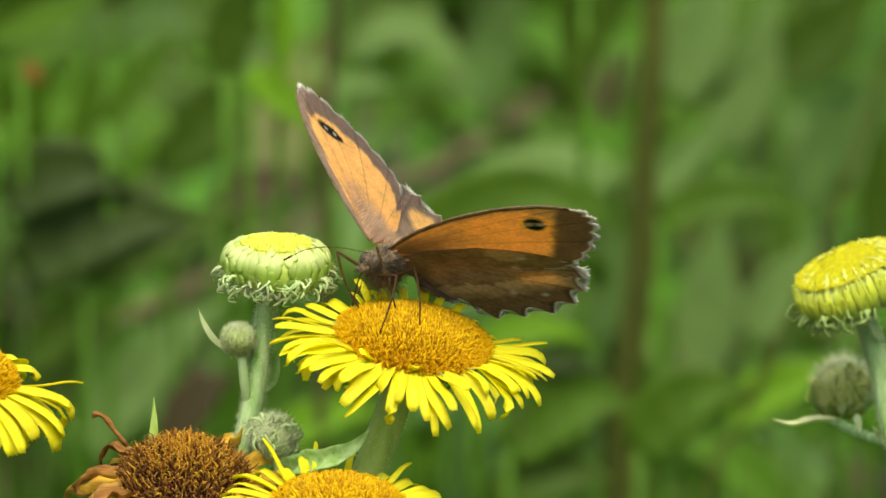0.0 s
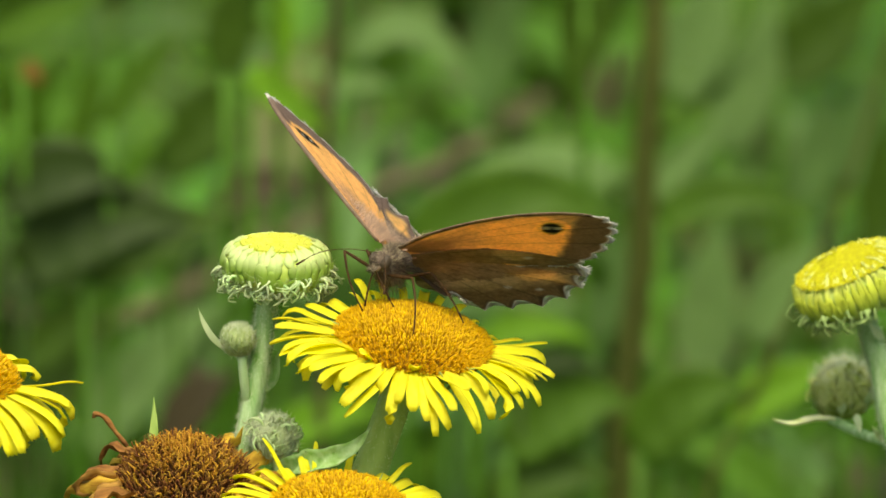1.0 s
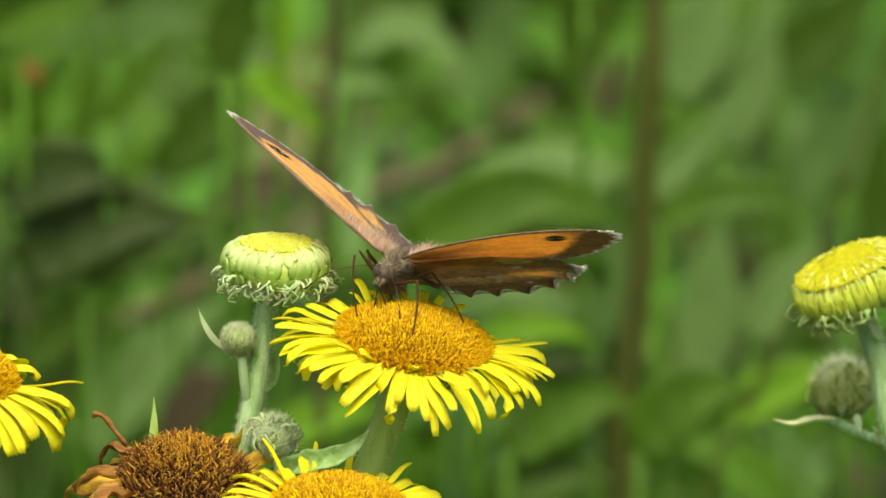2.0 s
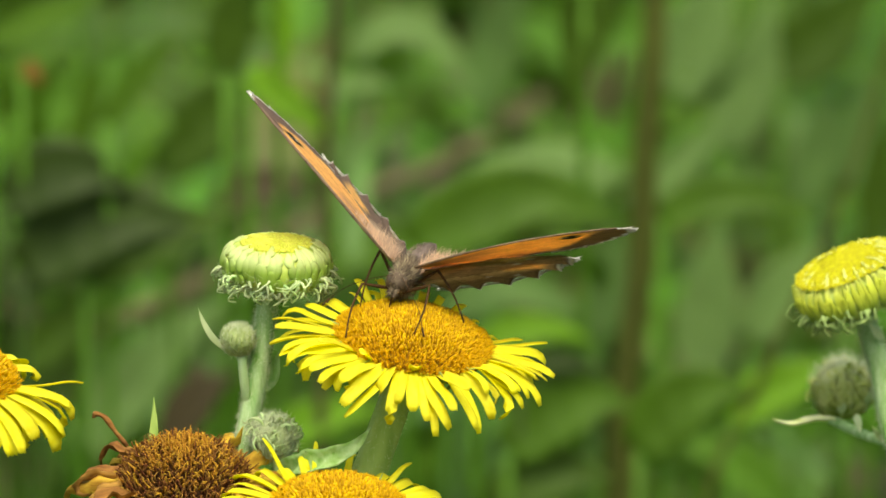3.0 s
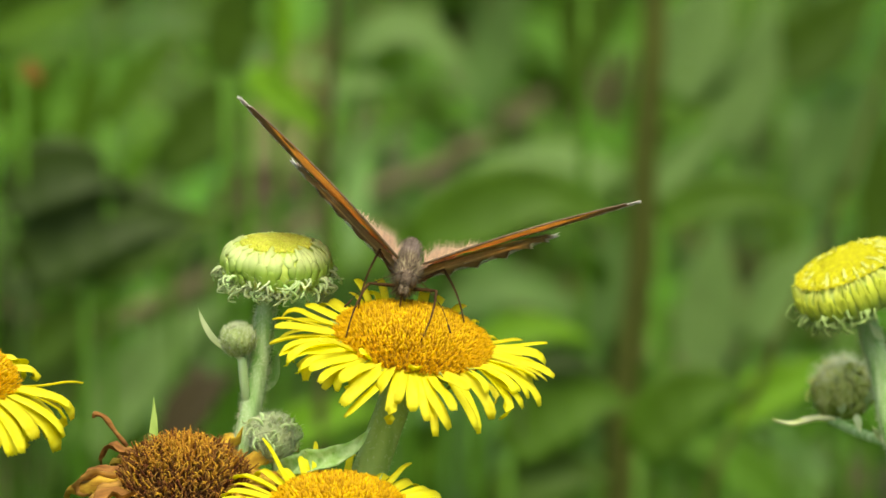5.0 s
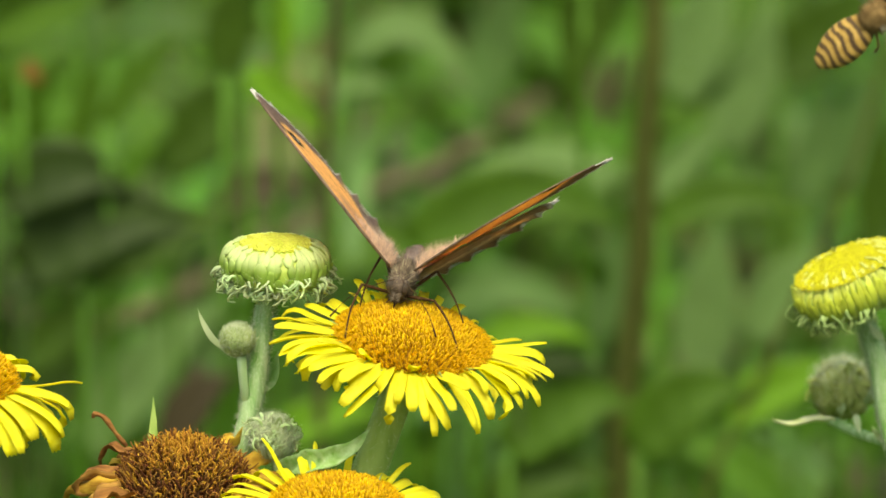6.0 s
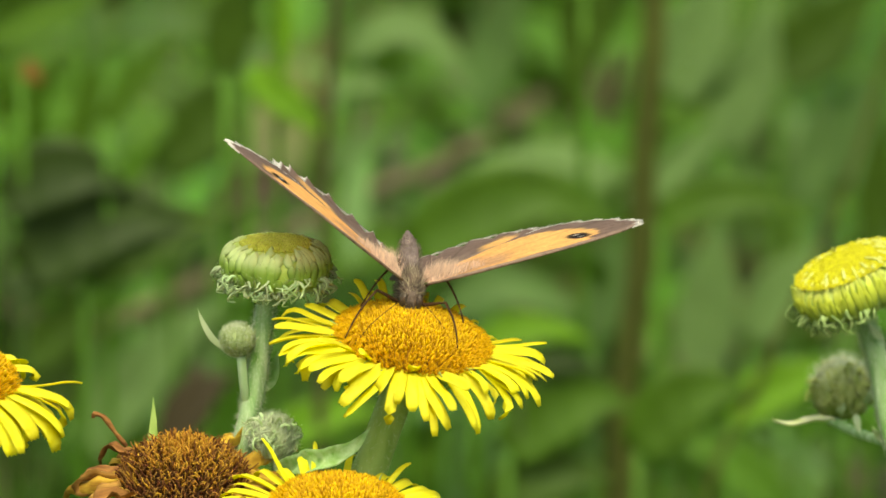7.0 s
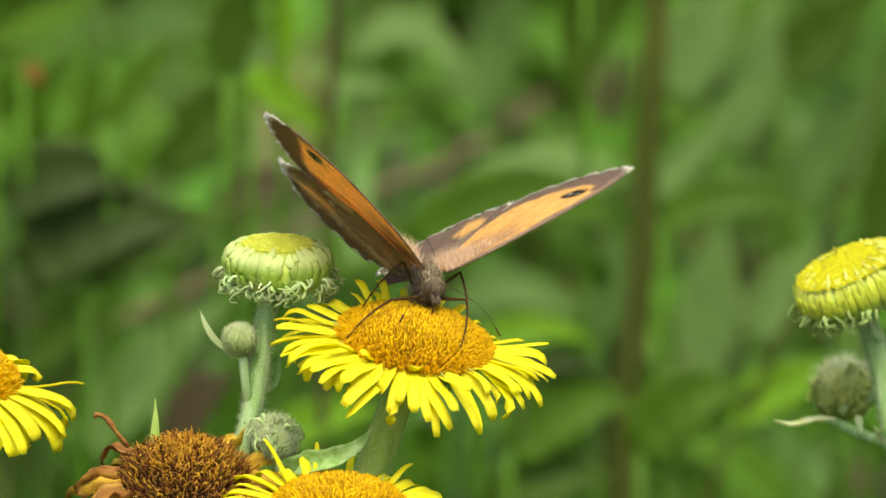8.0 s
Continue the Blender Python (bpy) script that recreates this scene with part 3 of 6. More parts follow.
def bud_parts(ob, m, R, H, rnd, ray_mat, side_material, tiers, open_f, curls, florets, bump, bracts, disc, curl_size=1.0):
    """A swelling flower bud: green cup, pale rays folded inwards over the packed florets, curled woolly bracts below.
    tiers: rows of (count, foot angle, reach in degrees, width, how far the tips stand off, in mm)."""
    bm = bmesh.new()
    prof = [(R * 0.2, -H * 0.62)] + [(0.99 * q.x, 0.99 * q.z) for q in (bud_skin(R, H, a) for a in (-72, -55, -38, -20, 0, 18, 34, 50, 64, 77))] + [(0, H * 0.45)]
    add_lathe(bm, prof, 36)
    bm.transform(m)
    part("bud_body", bm, side_material, ob)
    bm = bmesh.new()
    pitch = R * open_f * math.sqrt(3.1416 / florets)
    for i in range(florets):
        f = math.sqrt((i + .5) / florets)
        a = i * 2.39996 + rnd.uniform(-.06, .06)
        r = R * open_f * f * rnd.uniform(0.97, 1.03)
        q = Matrix.Translation((r * math.cos(a), r * math.sin(a), H * (0.44 + 0.05 * (1 - f * f))))
        add_blob(bm, q @ Matrix.Diagonal((pitch * 0.75, pitch * 0.75, bump * rnd.uniform(0.7, 1.3) * MM, 1)), 4, 5)
    bm.transform(m)
    part("bud_florets", bm, disc, ob, "packed yellow-green unopened florets", kind="stuff")
    for count, foot, reach, wide, stand in tiers:
        turn = rnd.uniform(0, 360)
        for i in range(count):
            bm = bmesh.new()
            a0 = foot + rnd.uniform(-9, 9)
            span = reach * rnd.uniform(0.62, 1.3)
            off = stand * rnd.uniform(0.2, 1.0)
            pts = []
            for k in range(8):
                f = k / 7
                a = a0 + span * f
                p = bud_skin(R, H, a)
                p += Vector((math.cos(radians(a)), 0, math.sin(radians(a)))) * (0.10 + off * f ** 3) * MM
                p.y += rnd.uniform(-0.03, 0.03) * MM
                pts.append(p)
            ww = rnd.uniform(0.75, 1.25) * wide
            add_blade(bm, pts, lambda f: ww * MM * min(1, 0.5 + 1.6 * f) * (1 if f < 0.55 else 1 - 0.72 * ((f - 0.55) / 0.45) ** 1.5), 0.15 * MM, (1, 0, 0.6), 4, -0.14)
            bmesh.ops.recalc_face_normals(bm, faces=bm.faces)
            p = part("ray_bud", bm, ray_mat, ob)
            p.matrix_local = m @ pose(0, 0, 0, 0, 0, turn + 360 * i / count + rnd.uniform(-5, 5))
    bm = bmesh.new()
    for i in range(curls):
        a = rnd.uniform(0, 6.283)
        k = -rnd.uniform(8, 62)
        e = Vector((math.cos(a), math.sin(a), 0))
        q = bud_skin(R, H, k)
        curly_bract(bm, e * q.x + Vector((0, 0, q.z)), e, curl_size * rnd.uniform(0.5, 1.15) * MM, rnd, 0, curl_size * rnd.uniform(0.08, 0.17))
    for i in range(1800):
        a = rnd.uniform(0, 6.283)
        q = bud_skin(R, H, -rnd.uniform(5, 70))
        e = Vector((math.cos(a), math.sin(a), 0))
        add_spike(bm, e * q.x + Vector((0, 0, q.z)), e + Vector([rnd.uniform(-1.2, 1.2) for _ in range(3)]), rnd.uniform(.4, 1.2) * MM, 0.022 * MM, 3)
    bm.transform(m)
    part("bracts", bm, bracts, ob, "woolly curled bracts", kind="stuff")


def small_bud(ob, m, R, rnd, material, tips, hair=0.9, curls=0, crown=False):
    """A closed round bud wrapped in narrow pointed bracts that meet on top, in a coat of loose wool; with a crown, the wool stands in a tuft on top."""
    bm = bmesh.new()
    add_lathe(bm, [(R * 0.2, -R * 0.95), (R * 0.75, -R * 0.75), (R, -R * 0.1), (R * 0.92, R * 0.4), (R * 0.55, R * 0.75), (0, R * 0.82)], 20)
    bm.transform(m)
    body = part("small_bud", bm, material, ob, "small closed woolly bud")
    bm = bmesh.new()
    wide = 0.26 if crown else 0.17
    for _ in range(70 if crown else 110):
        a = rnd.uniform(0, 6.283)
        t0 = rnd.uniform(-1.0, 0.55)
        pts = []
        for k in range(5):
            t = t0 + 0.24 * k
            r = R * (1.02 + 0.04 * rnd.random()) * math.cos(min(1.5, abs(t)) * 0.97) + R * 0.03
            b = a + 0.12 * k * rnd.uniform(-1, 1)
            pts.append(Vector((math.cos(b) * r, math.sin(b) * r, R * math.sin(max(-1.5, min(1.5, t))) * 0.95)))
        pts[-1] += Vector((math.cos(a), math.sin(a), 0.5)) * rnd.uniform(0.0, 0.3) * R
        add_blade(bm, pts, lambda f: R * wide * (1.05 - f ** 1.5), 0.1 * MM, (math.cos(a), math.sin(a), 0.3), 2, 0.1)
    for i in range(curls):
        v = Vector([rnd.gauss(0, 1), rnd.gauss(0, 1), abs(rnd.gauss(0, 1))]).normalized()
        curly_bract(bm, v * R * 0.97, v, rnd.uniform(0.5, 1.3) * MM, rnd, 0, rnd.uniform(0.08, 0.16))
    bm.transform(m)
    part("bracts", bm, tips, body, "narrow overlapping pointed bracts", kind="stuff")
    bm = bmesh.new()
    for i in range(2600):
        v = Vector([rnd.gauss(0, 1) for _ in range(3)]).normalized()
        if crown and v.z < 0.35 + 0.3 * rnd.random() and rnd.random() > 0.2:
            continue
        add_spike(bm, v * R * 0.98, v * 0.7 + Vector((0, 0, 0.5)) + Vector([rnd.uniform(-1, 1) for _ in range(3)]), rnd.uniform(0.3, 1.0) * hair * MM, 0.018 * MM, 3)
    bm.transform(m)
    part("wool", bm, WOOL, body, "loose white wool", kind="stuff")


def leaf_part(ob, pts, width, material, name="leaf", up=(0, 0, 1), cup=0.25, wave=0.05, thick=0.3 * MM):
    o = Vector(ob.location)
    bm = bmesh.new()
    add_blade(bm, [Vector(p) - o for p in spline(pts, 16)], lambda f: width * max(0.04, math.sin(math.pi * min(1, 0.12 + 0.88 * f) ** 0.8)), thick, up, 6, cup, 0, 0, wave)
    bmesh.ops.recalc_face_normals(bm, faces=bm.faces)
    return part(name, bm, material, ob)


def green_bud():
    rnd = random.Random(31)
    foot = (-0.01853, 0.00128, -0.02000)
    ob = thing("fleabane_bud", foot, "pale green fleabane bud with a yellow centre on a woolly stem", "flower bud", "fleabane buds")
    stem_part(ob, [foot, (-0.01853, 0.00128, 0.21016), (-0.01947, 0.00014, 0.43574), (-0.01832, 0.00153, 0.44133), (-0.01748, 0.00267, 0.44590), (-0.01686, 0.00368, 0.44996), (-0.01612, 0.00495, 0.45504)], 0.92 * MM, STEM_WOOLLY, 2600, rnd)
    o = Matrix.Translation(-Vector(foot))
    bud_parts(ob, o @ facing((-0.01544, 0.00553, 0.45738), (0.03, -0.02, 1.0)), 5.0 * MM, 4.2 * MM, rnd, ray_material("green_bud_ray", 5.0 * MM, 4.2 * MM, (0.33, 0.50, 0.08), (0.70, 0.81, 0.36), (0.66, 0.76, 0.15), 0.02, 0.34, 0.42, 0.74),
              BUD_SIDE, [(34, -34, 44, 1.0, 0.2), (36, -8, 48, 1.05, 0.2), (32, 18, 38, 0.95, 0.2), (22, 42, 24, 0.8, 0.15)], 0.66, 190, 1000, 0.14, PALE_BRACT, BUD_YELLOW, 1.15)
    bm = bmesh.new()
    add_tube(bm, [Vector(q) - Vector(foot) for q in spline([(-0.01782, 0.00300, 0.44310), (-0.01830, 0.00170, 0.44616), (-0.01859, 0.00149, 0.44945)], 8)], 0.45 * MM, 10)
    part("side_stem", bm, STEM_WOOLLY, ob)
    small_bud(ob, o @ facing((-0.01891, 0.00185, 0.45087), (-0.1, -0.2, 1)), 1.5 * MM, rnd, SMALL_GREEN, SMALL_GREEN, 0.7)
    leaf_part(ob, [(-0.02015, 0.00550, 0.44900), (-0.02135, 0.00577, 0.45007), (-0.02224, 0.00613, 0.45150), (-0.02272, 0.00643, 0.45272)], 0.6 * MM, PALE_BRACT, up=(0, -1, 0))
    leaf_part(ob, [(-0.01668, 0.00460, 0.44539), (-0.01586, 0.00595, 0.44666), (-0.01523, 0.00643, 0.44860)], 1.5 * MM, STEM_WOOLLY, up=(0, -1, 0))


green_bud()


def low_bud():
    rnd = random.Random(33)
    foot = (-0.01482, -0.00288, -0.02000)
    ob = thing("fleabane_bud", foot, "small closed woolly bud with a long soft leaf", "flower bud", "fleabane buds")
    stem_part(ob, [foot, (-0.01482, -0.00288, 0.20802), (-0.01456, -0.00288, 0.43604), (-0.01523, -0.00162, 0.44110)], 0.7 * MM, STEM_WOOLLY, 300, rnd)
    small_bud(ob, Matrix.Translation(-Vector(foot)) @ facing((-0.01565, -0.00132, 0.44232), (0.25, -0.2, 1)), 2.0 * MM, rnd, PALE_BRACT, PALE_BRACT, 1.3, 44)
    leaf_part(ob, [(-0.01523, -0.00219, 0.43882), (-0.01318, -0.00672, 0.44130), (-0.01056, -0.00853, 0.44233), (-0.00808, -0.00825, 0.44344), (-0.00663, -0.00687, 0.44484)], 2.1 * MM, LEAF_SOFT, up=(0.2, -1, 0.55), cup=0.4, wave=0.22)


low_bud()


def lone_blade():
    foot = (-0.02680, 0.00128, -0.02000)
    ob = thing("grass_blade", foot, "short green blade tip behind the withered flower", "grass")
    leaf_part(ob, [foot, (-0.02680, 0.00128, 0.25619), (-0.02680, 0.00090, 0.43879), (-0.02680, 0.00166, 0.44184), (-0.02675, 0.00210, 0.44362), (-0.02680, 0.00250, 0.44524)], 1.1 * MM, STEM, "blade", up=(0, -1, 0))


lone_blade()


def side_bud():
    rnd = random.Random(35)
    foot = (0.04233, 0.03822, -0.02000)
    ob = thing("fleabane_bud", foot, "half-open yellow fleabane bud tilted on a branching woolly stem", "flower bud", "fleabane buds")
    stem_part(ob, [foot, (0.04233, 0.03822, 0.19398), (0.04466, 0.04042, 0.42628), (0.04324, 0.04201, 0.43266), (0.04215, 0.04333, 0.43797), (0.04084, 0.04439, 0.44222)], 0.98 * MM, STEM_WOOLLY, 2600, rnd)
    o = Matrix.Translation(-Vector(foot))
    bud_parts(ob, o @ facing((0.03965, 0.04321, 0.44602), (-0.36, -0.10, 0.92)), 5.8 * MM, 4.35 * MM, rnd, ray_material("side_bud_ray", 6.0 * MM, 4.35 * MM, (0.36, 0.50, 0.06), (0.64, 0.71, 0.08), (0.80, 0.84, 0.30), -0.35, 0.12, 0.78, 0.97),
              BUD_SIDE, [(64, -42, 66, 0.6, 0.25), (64, -10, 56, 0.5, 0.6), (60, 24, 38, 0.38, 0.8)], 0.90, 90, 2600, 0.10, BRACT, DISC_YELLOW, 1.2)
    bm = bmesh.new()
    add_tube(bm, [Vector(q) - Vector(foot) for q in spline([(0.04385, 0.04160, 0.42930), (0.04303, 0.04400, 0.42967), (0.04107, 0.04700, 0.42960), (0.03954, 0.05000, 0.42953), (0.03800, 0.05300, 0.42962)], 12)], 0.5 * MM, 10)
    part("side_stem", bm, STEM_WOOLLY, ob)
    small_bud(ob, o @ facing((0.03924, 0.05400, 0.43221), (-0.1, -0.1, 1)), 2.87 * MM, rnd, BUD_OLIVE, BUD_OLIVE, 2.1, 40, True)
    leaf_part(ob, [(0.03831, 0.05000, 0.43046), (0.03615, 0.04800, 0.43095), (0.03398, 0.04600, 0.43102), (0.03218, 0.04796, 0.43090)], 0.95 * MM, BUD_RAY, up=(0, -0.3, 1))
    for tuft in ([(0.04130, 0.0500, 0.43210), (0.04175, 0.0485, 0.43330), (0.04190, 0.0480, 0.43460)], [(0.04023, 0.0470, 0.43161), (0.04045, 0.0462, 0.43090), (0.04062, 0.0458, 0.43000)],
                 [(0.04303, 0.0430, 0.43010), (0.04220, 0.0425, 0.43080), (0.04160, 0.0420, 0.43190)], [(0.03870, 0.0505, 0.43110), (0.03905, 0.0500, 0.43150), (0.03925, 0.0495, 0.43210)],
                 [(0.04250, 0.0425, 0.44050), (0.04180, 0.0418, 0.44130), (0.04100, 0.0415, 0.44260)]):
        leaf_part(ob, tuft, 0.75 * MM, PALE_BRACT, "bract", up=(0, -1, 0.2))


side_bud()


# ---- background meadow ----
def leafy(name, tone, var=0.25):
    d = tuple(c * 0.7 for c in tone)
    l = tuple(min(1, c * 1.3) for c in tone)
    return organic(name, d, l, 60, 0.5, 0.3, 0.2, (1, 1, 1), 0.35, None, 0, var)


# "shade" is a leaf green with the darkness of shaded foliage put into its colour
GREENS = {"deep": leafy("leaf_deep", (0.062, 0.130, 0.010)), "mid": leafy("leaf_mid", (0.105, 0.25, 0.02)), "bright": leafy("leaf_bright", (0.17, 0.38, 0.02)),
          "pale": leafy("leaf_pale", (0.205, 0.35, 0.105)), "straw": leafy("leaf_straw", (0.17, 0.145, 0.08)), "olive": leafy("leaf_olive", (0.105, 0.118, 0.025)),
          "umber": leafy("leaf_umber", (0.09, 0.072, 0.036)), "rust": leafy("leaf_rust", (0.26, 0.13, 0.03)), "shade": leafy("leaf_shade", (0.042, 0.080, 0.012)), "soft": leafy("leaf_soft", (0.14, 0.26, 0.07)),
          "grass": leafy("leaf_grass", (0.082, 0.185, 0.012))}


def meadow(name, label, count, near, far, seed, size, tones, spread=0.0):
    """Thickly grown herbs: each a leaning stalk with long leaves on all sides, joined into one mass."""
    rnd = random.Random(seed)
    verts, faces, mats = [], [], []

    def strip(a, b, sag, w, side, tone, peak):
        base = len(verts)
        for k in range(7):
            f = k / 6
            c = a.lerp(b, f) + Vector((0, 0, sag * 4 * f * (1 - f)))
            ww = w * max(0.04, math.sin(math.pi * (0.06 + 0.94 * f) ** peak))
            verts.append(tuple(c - side * ww / 2))
            verts.append(tuple(c + side * ww / 2))
        for k in range(6):
            faces.append((base + 2 * k, base + 2 * k + 1, base + 2 * k + 3, base + 2 * k + 2))
            mats.append(tone)

    for i in range(count):
        y = near + (far - near) * rnd.random() ** 0.8
        half = 0.08 + 0.05 * (y + 0.9)
        x = rnd.uniform(-half, half)
        top = max(0.10, 0.46 - 0.25 * y + 0.05) * rnd.uniform(0.55, 1.15)
        if spread:
            lane = 0.16 + 0.06 * (y + 0.9)
            x = rnd.choice((-1, 1)) * (lane + (spread - lane) * rnd.random() ** 1.2)
            top = rnd.uniform(0.14, 0.42)
        foot = Vector((x, y, -0.02))
        head = foot + Vector((rnd.uniform(-.06, .06), rnd.uniform(-.06, .06), top))
        strip(foot, head, 0, 0.004, Vector((1, 0, 0)), rnd.choice((0, 1, 5)), 0.5)
        n = rnd.randint(5, 9)
        own = rnd.randrange(len(tones))
        for k in range(n):
            p = foot.lerp(head, rnd.uniform(0.25, 1.0))
            a = rnd.uniform(0, 6.283)
            out = Vector((math.cos(a), math.sin(a), rnd.uniform(-0.4, 1.0))).normalized()
            length = rnd.uniform(0.6, 1.4) * size
            side = out.cross(Vector((0, 0, 1))).normalized()
            side = (side + Vector((0, 0, rnd.uniform(-.6, .6)))).normalized()
            strip(p, p + out * length, length * rnd.uniform(0, 0.18), length * rnd.uniform(0.16, 0.34), side,
                  own if rnd.random() < 0.7 else rnd.randrange(len(tones)), 0.8)
    me = bpy.data.meshes.new(name)
    me.from_pydata(verts, [], faces)
    for t in tones:
        me.materials.append(GREENS[t])
    for p, s in zip(me.polygons, mats):
        p.material_index = s
        p.use_smooth = True
    return tagged(new(name, me), label, "meadow", kind="stuff")


meadow("meadow_herbs", "dense tangle of green meadow herbs and grass", 700, 1.0, 2.2, 51, 0.055, ["mid", "deep", "deep", "mid", "olive", "deep", "deep", "mid"])


meadow("meadow_grass", "sparse leafy grass stems in front of the herbs", 170, 0.50, 0.95, 57, 0.017, ["soft", "deep", "shade", "grass", "umber", "deep", "grass", "mid"])


meadow("meadow_field", "green meadow herbs growing all around the flowers", 2600, -1.6, 4.5, 59, 0.075, ["mid", "deep", "deep", "mid", "olive", "deep", "deep", "mid"], 2.6)


def herb(label, tone, pts, width, up=(0, -1, 0.3), stalk=True, radius=0.6 * MM):
    """A tall herb behind the flowers: its stalk comes up from the ground and carries one long leaf along pts."""
    foot = (pts[0][0], pts[0][1] + 0.01, -0.03)
    ob = thing("meadow_plant", foot, label, "plant", "plants behind")
    bm = bmesh.new()
    o = Vector(foot)
    add_tube(bm, [Vector(p) - o for p in spline([foot, tuple(Vector(foot).lerp(Vector(pts[0]), 0.6) + Vector((0, 0.004, 0))), pts[0]], 12)], lambda f: radius * (1.3 - 0.4 * f), 8)
    part("stalk", bm, GREENS["shade" if tone == "shade" else "mid"], ob)
    leaf_part(ob, pts, width, GREENS[tone], "leaf", up, 0.15, 0.02, 0.6 * MM)
    return ob


def tall_stem(label, tone, pts, radius, leaves=()):
    """A single tall stalk from the ground, with leaves as (tone, places, width)."""
    ob = thing("meadow_plant", pts[0], label, "plant", "plants behind")
    bm = bmesh.new()
    add_tube(bm, [Vector(p) - Vector(pts[0]) for p in spline(pts, 30)], lambda f: radius * (1.15 - 0.3 * f), 10, 0.05, 5)
    part("stalk", bm, GREENS[tone], ob)
    for t, lp, w in leaves:
        leaf_part(ob, lp, w, GREENS[t], "leaf", (0, -1, 0.3), 0.15, 0.02, 0.6 * MM)
    return ob


herb("lime green upright leaf of a herb", "bright", [(-0.02242, 0.43000, 0.39257), (-0.02175, 0.43000, 0.38626), (-0.02170, 0.43000, 0.38072), (-0.02234, 0.43000, 0.37478)], 2.8 * MM)
herb("lime green slanting leaf of a herb", "bright", [(-0.02658, 0.43000, 0.37795), (-0.02234, 0.43000, 0.37438), (-0.01887, 0.43000, 0.37160), (-0.01502, 0.43000, 0.36763)], 4.7 * MM)
herb("mid green slanting leaf of a herb", "grass", [(-0.06207, 0.43000, 0.38191), (-0.05586, 0.43000, 0.38468), (-0.05044, 0.43000, 0.38689), (-0.04425, 0.43000, 0.38981)], 4.4 * MM)
herb("withered orange leaf tip of a herb", "rust", [(-0.05762, 0.43000, 0.37898), (-0.05670, 0.43000, 0.37819), (-0.05563, 0.43000, 0.37708), (-0.05472, 0.43000, 0.37597)], 2.6 * MM)
herb("soft green upright leaf of a herb", "soft", [(-0.05611, 0.60000, 0.35359), (-0.05415, 0.60000, 0.34824), (-0.05358, 0.60000, 0.34377), (-0.05406, 0.60000, 0.33840)], 3.6 * MM)
herb("mid green upright leaf of a herb", "grass", [(-0.05724, 0.60000, 0.32493), (-0.05543, 0.60000, 0.33167), (-0.05407, 0.60000, 0.33750), (-0.05272, 0.60000, 0.34243)], 5.0 * MM)
herb("mid green slanting leaf of a herb", "grass", [(-0.04595, 0.43000, 0.37081), (-0.04282, 0.43000, 0.37557), (-0.03985, 0.43000, 0.37930), (-0.03658, 0.43000, 0.38389)], 4.0 * MM)
herb("grey-green broad leaf of a herb", "soft", [(-0.05706, 0.85000, 0.28658), (-0.05244, 0.85000, 0.29024), (-0.04734, 0.85000, 0.29045), (-0.04226, 0.85000, 0.28658)], 7.2 * MM)
herb("dark green broad leaf of a herb", "deep", [(-0.04325, 0.60000, 0.32313), (-0.03708, 0.60000, 0.33032), (-0.03181, 0.60000, 0.33481), (-0.02568, 0.60000, 0.33840)], 10.8 * MM)
herb("deep green upright leaf of a herb", "deep", [(-0.02967, 0.43000, 0.37755), (-0.02925, 0.43000, 0.38310), (-0.02846, 0.43000, 0.38784), (-0.02728, 0.43000, 0.39257)], 6.1 * MM)
herb("mid green leaf of a herb", "grass", [(-0.02295, 0.85000, 0.25979), (-0.01780, 0.85000, 0.27032), (-0.01268, 0.85000, 0.27347), (-0.00450, 0.85000, 0.27452)], 9.1 * MM)
herb("soft green leaf of a herb", "soft", [(-0.03179, 0.60000, 0.33884), (-0.02959, 0.60000, 0.34108), (-0.02758, 0.60000, 0.34180), (-0.02523, 0.60000, 0.34064)], 4.0 * MM)
herb("pale green arching leaf of a herb", "pale", [(-0.01432, 0.60000, 0.34153), (-0.00733, 0.60000, 0.34600), (0.00009, 0.60000, 0.34243), (0.00577, 0.60000, 0.33257)], 5.7 * MM)
herb("pale green level leaf of a herb", "pale", [(-0.01695, 0.60000, 0.33571), (-0.01345, 0.60000, 0.33678), (-0.01040, 0.60000, 0.33696), (-0.00690, 0.60000, 0.33616)], 3.1 * MM)
herb("mid green leaf of a herb", "soft", [(-0.01742, 0.60000, 0.32313), (-0.01479, 0.60000, 0.32601), (-0.01216, 0.60000, 0.32745), (-0.00822, 0.60000, 0.32763)], 5.0 * MM)
# the "shade" leaves darken this part of the meadow by their colour
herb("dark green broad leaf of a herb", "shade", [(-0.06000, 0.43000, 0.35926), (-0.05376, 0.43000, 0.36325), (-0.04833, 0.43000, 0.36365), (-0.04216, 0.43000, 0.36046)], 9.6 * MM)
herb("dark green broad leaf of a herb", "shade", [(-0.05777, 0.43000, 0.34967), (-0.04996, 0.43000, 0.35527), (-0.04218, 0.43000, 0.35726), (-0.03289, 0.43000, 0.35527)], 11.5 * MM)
herb("mid green upright leaf of a herb", "mid", [(-0.04984, 0.60000, 0.32042), (-0.04762, 0.60000, 0.32448), (-0.04567, 0.60000, 0.32763), (-0.04320, 0.60000, 0.33077)], 4.5 * MM)
herb("withered brown leaf among green herbs", "umber", [(-0.03541, 0.60000, 0.31682), (-0.03057, 0.60000, 0.31997), (-0.02575, 0.60000, 0.32087), (-0.01962, 0.60000, 0.31907)], 6.9 * MM)
herb("mid green upright leaf of a herb", "grass", [(-0.06737, 0.60000, 0.31862), (-0.06618, 0.60000, 0.32403), (-0.06464, 0.60000, 0.32897), (-0.06240, 0.60000, 0.33391)], 4.0 * MM)
